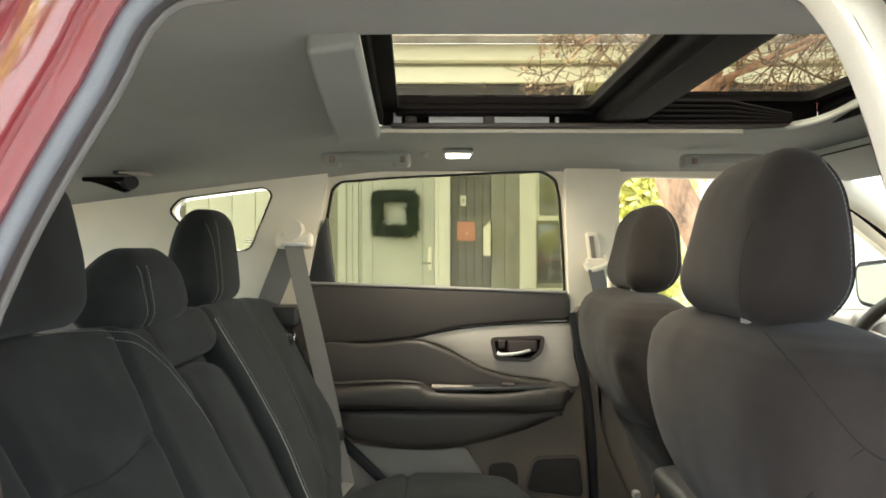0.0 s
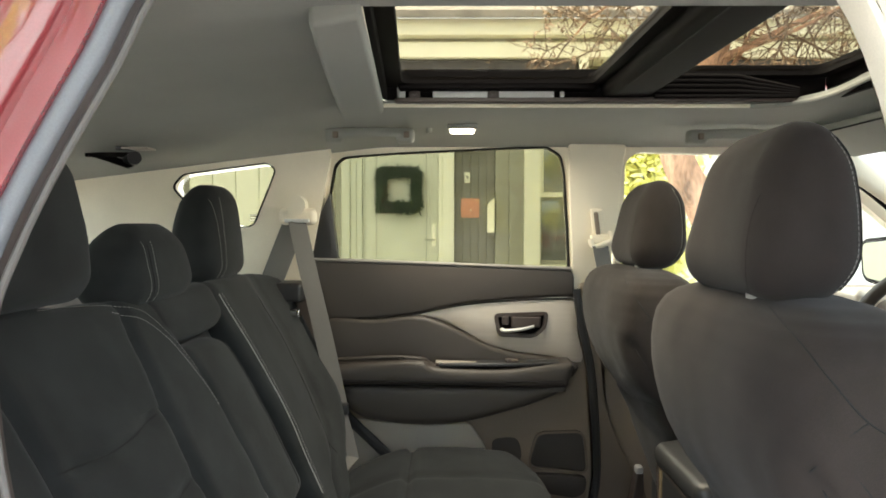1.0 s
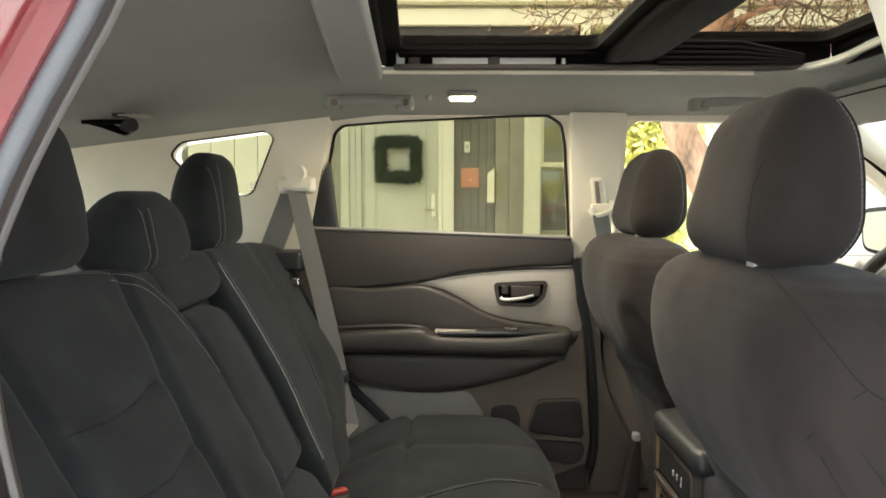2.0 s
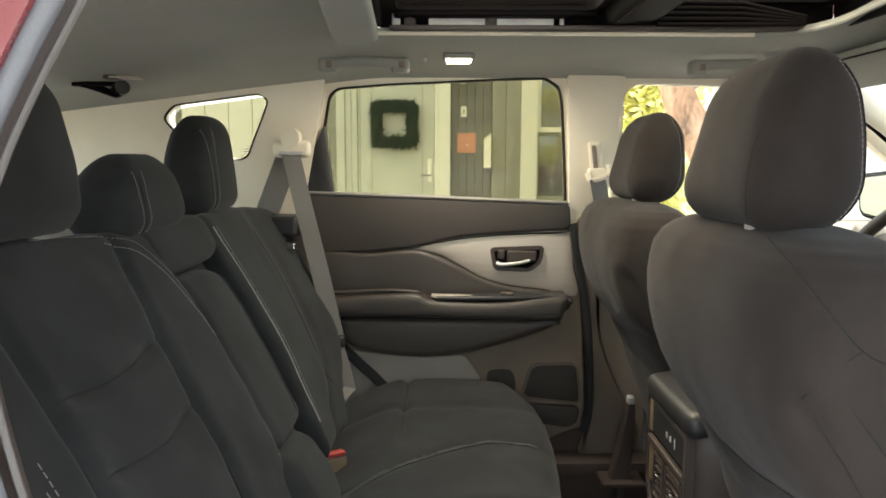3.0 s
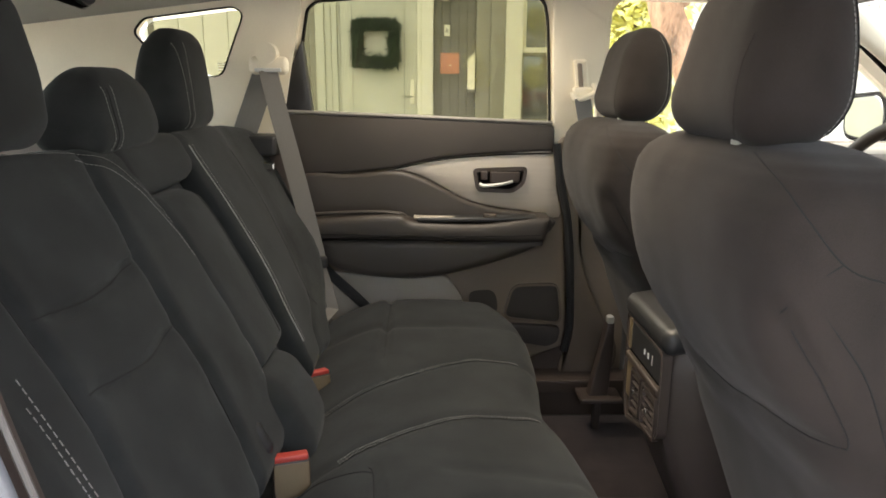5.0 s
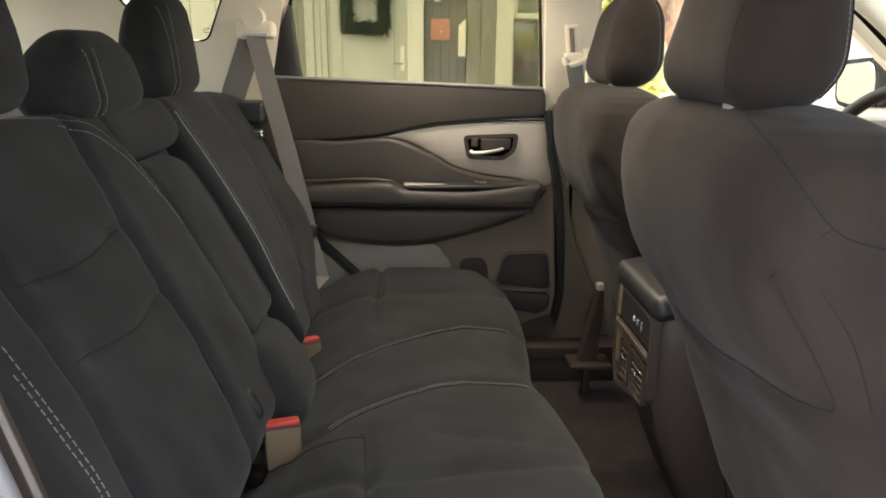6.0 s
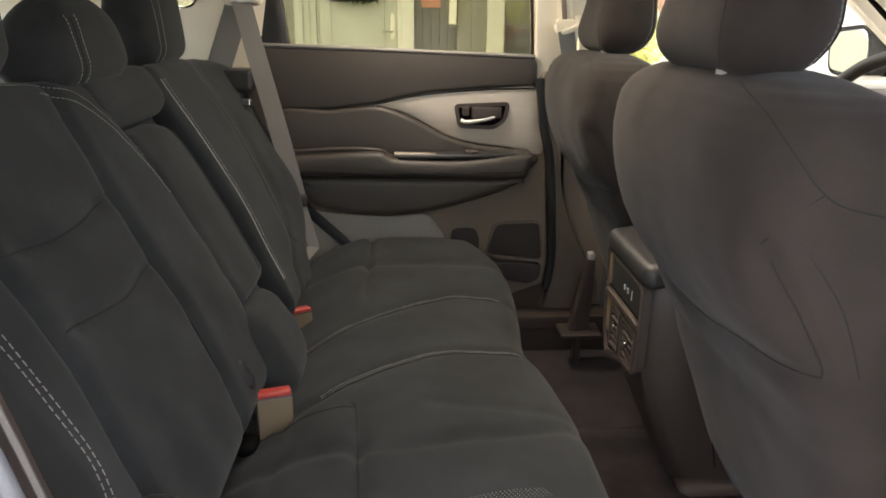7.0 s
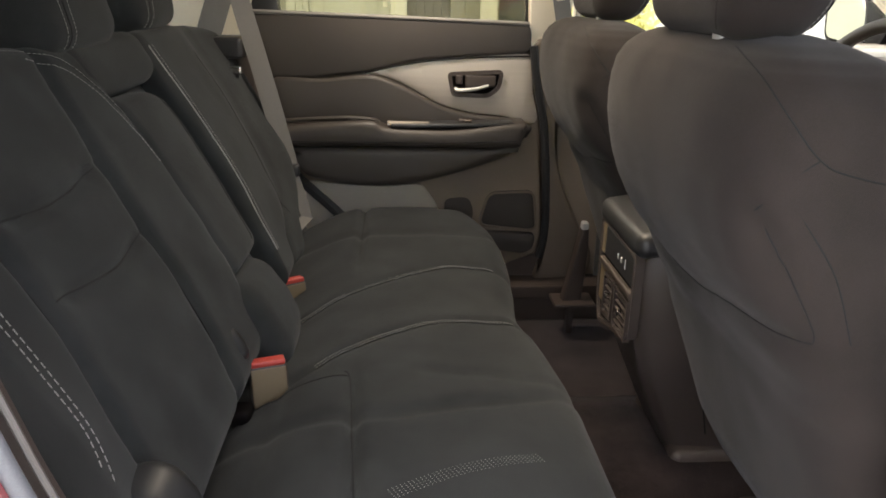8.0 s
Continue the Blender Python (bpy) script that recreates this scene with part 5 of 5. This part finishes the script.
NEEDLE = material("fir_needles", (0.022, 0.036, 0.014), 0.7, var=0.4, scale=60, bump=0)
ORANGE = material("orange_notice", (0.52, 0.23, 0.12), 0.7, var=0.06, bump=0)
CREAM = material("cream_enamel", (0.82, 0.78, 0.56), 0.4, var=0.05, bump=0)
BARK = material("peeling_bark", (0.34, 0.20, 0.125), 0.85, var=0.55, scale=60, bump=0.9, fine=45, stretch=(1, 1, 0.35))
TWIG = material("bare_twigs", (0.13, 0.085, 0.05), 0.85, var=0.4, scale=60, bump=0)
DRY_LEAF = material("dry_leaves", (0.22, 0.15, 0.085), 0.8, var=0.5, scale=60, bump=0)
YELLOW_LEAF = material("yellow_leaves", (0.90, 0.80, 0.28), 0.6, var=0.25, scale=60, bump=0)
GREEN_LEAF = material("olive_leaves", (0.20, 0.21, 0.04), 0.6, var=0.4, scale=60, bump=0)
HOUSE_GLASS = material("house_window_glass", (0.22, 0.225, 0.19), 0.03, metal=0.5, var=0.0, bump=0, spec=1.0)
STUCCO = material("pale_stucco", (0.80, 0.78, 0.72), 0.8, var=0.05, scale=20, bump=0.4, fine=60)

bm = from_faces([(-400, -400, 0), (400, -400, 0), (400, 400, 0), (-400, 400, 0)], [(0, 1, 2, 3)])
tagged(part("ground", bm, CONCRETE), "pale concrete driveway running to the horizon", "ground", kind="structure")

HY = 8.0


def house():
    t = thing("house", (0.5, HY, 0), "grey and white painted house with a porch", "house")
    # wall core behind all cladding
    part("wall", block((-3.0, HY + 0.05, 0), (6.5, HY + 0.30, 3.1), 0.01), GREY_WOOD, t)
    part("plinth", block((-3.02, HY - 0.10, 0), (6.5, HY + 0.06, 0.14), 0.01), STUCCO, t)
    # vertical boards beside the door: dark grey
    for k in range(5):
        x = 0.085 + 0.092 * k
        part("board", block((x, HY + 0.018, 0.14), (x + 0.089, HY + 0.052, 3.0), 0.004), GREY_WOOD, t)
    for x in (-1.335, -1.26):
        part("board", block((x, HY + 0.018, 0.14), (x + 0.073, HY + 0.052, 3.0), 0.004), GREY_LIGHT, t)
    # grey pilaster in steps
    part("pilaster", block((0.545, HY - 0.03, 0.14), (0.70, HY + 0.05, 3.0), 0.006), GREY_LIGHT, t)
    part("pilaster", block((0.70, HY - 0.055, 0.14), (0.862, HY + 0.05, 3.0), 0.006), GREY_LIGHT, t)
    # white battens and boards to the garage side
    for k in range(6):
        x = -2.90 + 0.262 * k
        part("panel_board", block((x, HY - 0.02, 0.14), (x + 0.256, HY + 0.05, 3.0), 0.004), WHITE_WOOD, t)
    # wall past the window
    for k in range(9):
        x = 1.98 + 0.5 * k
        part("panel_board", block((x, HY - 0.0, 0.14), (x + 0.492, HY + 0.05, 3.0), 0.004), STUCCO, t)
    # eaves: fascia boards, beam and roof
    part("beam", block((-3.2, HY - 0.36, 3.10), (6.8, HY + 0.3, 3.27), 0.012), WHITE_WOOD, t, "cream porch beam")
    part("shadow_gap", block((-3.2, HY - 0.31, 3.27), (6.8, HY + 0.2, 3.32), 0.006), GREY_LIGHT, t)
    part("fascia", block((-3.2, HY - 0.46, 3.315), (6.8, HY + 0.2, 3.49), 0.012), WHITE_WOOD, t, "white fascia board")
    part("roof", from_faces([(-3.3, HY - 0.55, 3.49), (6.9, HY - 0.55, 3.49), (6.9, HY + 3.2, 5.2), (-3.3, HY + 3.2, 5.2), (-3.3, HY - 0.55, 3.53), (6.9, HY - 0.55, 3.53), (6.9, HY + 3.2, 5.26), (-3.3, HY + 3.2, 5.26)],
                            [(0, 1, 2, 3), (4, 5, 6, 7), (0, 1, 5, 4), (1, 2, 6, 5), (2, 3, 7, 6), (3, 0, 4, 7)]), SHINGLE, t, "weathered shingle roof")
    part("drip_edge", block((-3.3, HY - 0.575, 3.465), (6.9, HY - 0.545, 3.545), 0.006), SHINGLE, t)
    # dark blocks stand in for the shade below the beam, here and at the side
    part("porch_shade", block((-0.75, HY - 0.30, 2.78), (1.40, HY + 0.03, 3.095), 0.01), PORCH_SHADE, t, "dark block painted as the shade inside the porch")
    part("porch_post", block((1.42, HY - 0.36, 2.6), (1.52, HY + 0.0, 3.10), 0.008), WHITE_WOOD, t, "white post")
    part("side_shade", block((2.55, HY - 0.30, 2.78), (4.9, HY + 0.0, 3.095), 0.01), PORCH_SHADE, t, "dark block painted as shade under the beam")
    part("step", block((-1.3, HY - 0.9, 0), (0.6, HY - 0.02, 0.15), 0.015), STUCCO, t)
    # door with casing
    for x0, x1, d in ((-1.185, -1.09, 0.0), (-1.09, -1.02, 0.02), (-1.02, -0.955, 0.03), (-0.095, -0.045, 0.03), (-0.045, 0.082, 0.0)):
        part("door_casing", block((x0, HY - 0.045 + d, 0.15), (x1, HY + 0.05, 2.40), 0.006), DOOR_PAINT if x0 < -0.5 else WHITE_WOOD, t)
    part("door_head", block((-1.20, HY - 0.05, 2.40), (0.09, HY + 0.05, 2.56), 0.008), WHITE_WOOD, t)
    d = part("front_door", block((-0.952, HY + 0.004, 0.16), (-0.098, HY + 0.048, 2.398), 0.004), DOOR_PAINT, t, "pale painted front door")
    for x in (-0.93, -0.80, -0.235):
        part("door_groove", block((x, HY + 0.001, 0.18), (x + 0.008, HY + 0.006, 2.38), 0.001), GREY_LIGHT, d)
    hp = part("handle_plate", block((-0.170, HY - 0.012, 1.065), (-0.125, HY + 0.006, 1.325), 0.008), CREAM, d, "cream handle plate")
    part("lever", tube([(-0.148, HY - 0.012, 1.14), (-0.150, HY - 0.06, 1.14), (-0.255, HY - 0.062, 1.145)], 0.010, 8), GREY_LIGHT, hp)
    # window
    w = part("window", frame_plate([(0.862, 0.75), (1.98, 0.75), (1.98, 2.75), (0.862, 2.75)], [(1.045, 0.86), (1.80, 0.86), (1.80, 2.60), (1.045, 2.60)], HY - 0.07, HY + 0.05), WHITE_WOOD, t, "white sash window")
    part("sash", frame_plate([(1.045, 1.62), (1.80, 1.62), (1.80, 2.60), (1.045, 2.60)], [(1.085, 1.675), (1.76, 1.675), (1.76, 2.55), (1.085, 2.55)], HY - 0.03, HY + 0.03), WHITE_WOOD, w)
    part("sash", frame_plate([(1.045, 0.86), (1.80, 0.86), (1.80, 1.62), (1.045, 1.62)], [(1.07, 0.91), (1.77, 0.91), (1.77, 1.585), (1.07, 1.585)], HY - 0.01, HY + 0.04), GREY_LIGHT, w)
    part("pane", block((1.085, HY, 1.675), (1.76, HY + 0.01, 2.55), 0.001), HOUSE_GLASS, w)
    part("pane", block((1.07, HY + 0.015, 0.91), (1.77, HY + 0.025, 1.585), 0.001), HOUSE_GLASS, w)
    return t


house()


def wreath():
    """A square fir wreath of many needles."""
    rng = random.Random(4)
    t = thing("door_wreath", (-0.54, HY - 0.03, 1.70), "square dark green fir wreath on the front door", "wreath")
    verts, faces = [], []
    for k in range(7000):
        u = rng.random() * 4
        side, f = int(u), u - int(u)
        a = -0.195 + 0.39 * f
        base = Vector([(a, -0.195), (0.195, a), (a, 0.195), (-0.195, a)][side])
        base += Vector((rng.gauss(0, 0.024), rng.gauss(0, 0.024)))
        ang = rng.random() * 6.283
        ln = rng.uniform(0.03, 0.070)
        dy = rng.uniform(-0.05, 0.012)
        dv = Vector((math.cos(ang) * ln, math.sin(ang) * ln))
        n = Vector((-dv.y, dv.x)).normalized() * 0.006
        i = len(verts)
        y = HY - 0.035 + dy
        x, z = -0.54 + base.x, 1.70 + base.y
        verts += [(x - n.x, y, z - n.y), (x + n.x, y, z + n.y), (x + dv.x, y + rng.uniform(-0.03, 0.01), z + dv.y), (x, y - 0.004, z)]
        faces += [(i, i + 2, i + 3), (i + 3, i + 2, i + 1), (i, i + 1, i + 2)]
    part("greenery", from_faces(verts, faces), NEEDLE, t, smooth=False)
    outline = rounded([(-0.735, 1.505), (-0.345, 1.505), (-0.345, 1.895), (-0.735, 1.895)], 0.03)
    part("ring", tube([(p.x, HY - 0.02, p.y) for p in outline] + [(outline[0].x, HY - 0.02, outline[0].y)], 0.026, 8), NEEDLE, t)


wreath()
notice = thing("orange_notice", (0.265, HY, 1.5), "orange square notice on the grey boards", "notice")
part("sheet", block((0.160, HY + 0.006, 1.392), (0.366, HY + 0.0165, 1.610), 0.002), ORANGE, notice)
part("dot", block((0.262, HY + 0.004, 1.470), (0.278, HY + 0.007, 1.486), 0.001), CREAM, notice)
bell = thing("door_bell", (0.235, HY, 1.86), "small white door bell plate", "door bell")
part("plate", block((0.198, HY + 0.003, 1.785), (0.262, HY + 0.0165, 1.905), 0.004), WHITE_WOOD, bell)
part("button", block((0.222, HY - 0.004, 1.825), (0.238, HY + 0.005, 1.865), 0.003), GREY_LIGHT, bell)
box_ = thing("letter_box", (0.49, HY - 0.05, 1.4), "cream wall letter box with a slanted top", "letter box")
part("body", from_faces([(0.455, HY - 0.11, 1.225), (0.530, HY - 0.11, 1.225), (0.530, HY - 0.11, 1.61), (0.455, HY - 0.11, 1.54), (0.455, HY + 0.016, 1.225), (0.530, HY + 0.016, 1.225), (0.530, HY + 0.016, 1.61), (0.455, HY + 0.016, 1.54)],
                         [(0, 1, 2, 3), (4, 5, 6, 7), (0, 1, 5, 4), (1, 2, 6, 5), (2, 3, 7, 6), (3, 0, 4, 7)]), CREAM, box_)
part("bottom_lip", block((0.45, HY - 0.112, 1.19), (0.535, HY + 0.016, 1.224), 0.004), GREY_WOOD, box_)
globe = thing("porch_lamp", (0.214, HY - 0.05, 2.2), "round white porch lamp above the door bell", "lamp")
part("shade", tube([(0.214, HY - 0.06, 2.14 + 0.012 * k) for k in range(11)], lambda u: 0.02 + 0.05 * math.sin(math.pi * u) ** 0.6, 14), WHITE_WOOD, globe)
part("bracket", block((0.19, HY - 0.03, 2.17), (0.24, HY + 0.018, 2.23), 0.005), GREY_WOOD, globe)


def limb(rng, start, way, length, r, depth, out):
    """A crooked branch with side shoots; out gathers (path, radius)."""
    path, p, d = [start], start.copy(), way.normalized()
    steps = 6
    for k in range(steps):
        d = (d + Vector((rng.gauss(0, 0.22), rng.gauss(0, 0.16), rng.gauss(0, 0.22)))).normalized()
        p = p + d * length / steps
        path.append(p.copy())
        if depth > 0 and k > 0:
            for _ in range(2 if depth > 1 else 3):
                turn = Vector((rng.gauss(0, 1), rng.gauss(0, 0.8), rng.gauss(0.1, 1)))
                limb(rng, p.copy(), d * 0.5 + turn.normalized(), length * rng.uniform(0.35, 0.6), r * 0.45, depth - 1, out)
    out.append((path, r))


def leaves(rng, spots, size, spread, per):
    verts, faces = [], []
    for s in spots:
        for _ in range(per):
            c = s + Vector((rng.gauss(0, spread), rng.gauss(0, spread), rng.gauss(0, spread)))
            a = Vector((rng.gauss(0, 1), rng.gauss(0, 1), rng.gauss(0, 1))).normalized() * size * rng.uniform(0.6, 1.3)
            b = a.orthogonal().normalized() * size * rng.uniform(0.25, 0.45)
            i = len(verts)
            verts += [c - a, c + b, c + a, c - b]
            faces.append((i, i + 1, i + 2, i + 3))
    return from_faces(verts, faces)


def bare_tree():
    rng = random.Random(11)
    ty = 5.2
    t = thing("street_tree", (2.1, ty, 0), "leaning tree with peeling pinkish bark and dry twigs", "tree")
    trunk = spline([(2.25, ty, 0), (2.12, ty, 0.8), (1.92, ty, 1.35), (1.72, ty + 0.02, 1.72), (1.68, ty + 0.05, 2.0), (1.84, ty + 0.05, 2.35), (1.98, ty, 2.7), (2.0, ty, 3.3), (1.9, ty, 4.2)], 6)
    part("trunk", tube(trunk, lambda u: 0.15 - 0.075 * u, 14), BARK, t, "peeling pink and tan bark")
    out = []
    for p, w, ln, r in (((1.95, ty, 2.6), (1, -0.3, 0.35), 1.6, 0.035), ((1.98, ty, 2.9), (-1, -0.2, 0.25), 0.9, 0.02), ((2.0, ty, 2.9), (0.9, 0, 0.2), 1.8, 0.03), ((2.0, ty, 3.1), (-1.0, 0.0, -0.05), 1.2, 0.02),
                        ((1.72, ty, 1.8), (0.9, -0.2, 0.5), 1.1, 0.045), ((1.85, ty, 2.4), (1, 0, 0.15), 1.9, 0.028), ((1.85, ty, 2.45), (0.8, -0.5, 0.3), 1.5, 0.02)):
        limb(rng, Vector(p), Vector(w), ln, r, 2, out)
    main = [o for o in out if o[1] > 0.018]
    thin = [o for o in out if o[1] <= 0.018]
    for path, r in main:
        part("limb", tube(path, lambda u, r=r: r * (1 - 0.6 * u), 7), BARK, t)
    part("twigs", join(*(tube(path, lambda u, r=r: max(0.003, r * (1 - 0.7 * u)), 4) for path, r in thin)), TWIG, t, "thin bare twigs")
    spots = [p for path, r in thin for p in path[2:]]
    part("crown", leaves(rng, [p for p in spots if rng.random() < 0.32], 0.034, 0.05, 3), DRY_LEAF, t, "dry brown leaves", smooth=False)


bare_tree()


def bush(at, size, mat_, label, seed, n=260):
    rng = random.Random(seed)
    t = thing("tree", at, label, "tree")
    at = Vector(at)
    part("trunk", tube([at, at + Vector((0.05, 0, size[2] * 0.4)), at + Vector((0, 0.1, size[2] * 0.8))], lambda u: 0.10 * (1 - 0.7 * u), 8), BARK, t)
    out = []
    for k in range(9):
        limb(rng, at + Vector((0, 0, size[2] * rng.uniform(0.2, 0.6))), Vector((rng.gauss(0, 1), rng.gauss(0, 1), 0.8)), size[0] * rng.uniform(0.6, 1.0), 0.03, 1, out)
    part("limb", join(*(tube(p, lambda u, r=r: max(0.004, r * (1 - 0.6 * u)), 5) for p, r in out)), TWIG, t)
    spots = []
    while len(spots) < n:
        v = Vector((rng.uniform(-1, 1), rng.uniform(-1, 1), rng.uniform(-1, 1)))
        if 0.2 < v.length < 1 + 0.25 * math.sin(v.x * 7 + v.z * 5):
            spots.append(at + Vector((v.x * size[0], v.y * size[1], size[2] * 0.62 + v.z * size[2] * 0.45)))
    part("crown", leaves(rng, spots, 0.06 if size[0] < 1 else 0.17, 0.10 if size[0] < 1 else 0.3, 14), mat_, t, smooth=False)


bush((1.98, 7.0, 0), (0.42, 0.36, 2.6), YELLOW_LEAF, "small tree with bright yellow leaves beside the house", 3, 420)
# trees across the street behind the camera, seen in reflections
for k, x in enumerate((-6.0, -1.5, 3.2, 8.0)):
    bush((x, -24 - (k % 2) * 3, 0), (2.2, 1.8, 5.0), YELLOW_LEAF if k % 2 == 0 else GREEN_LEAF, "leafy tree across the street", 20 + k, 320)
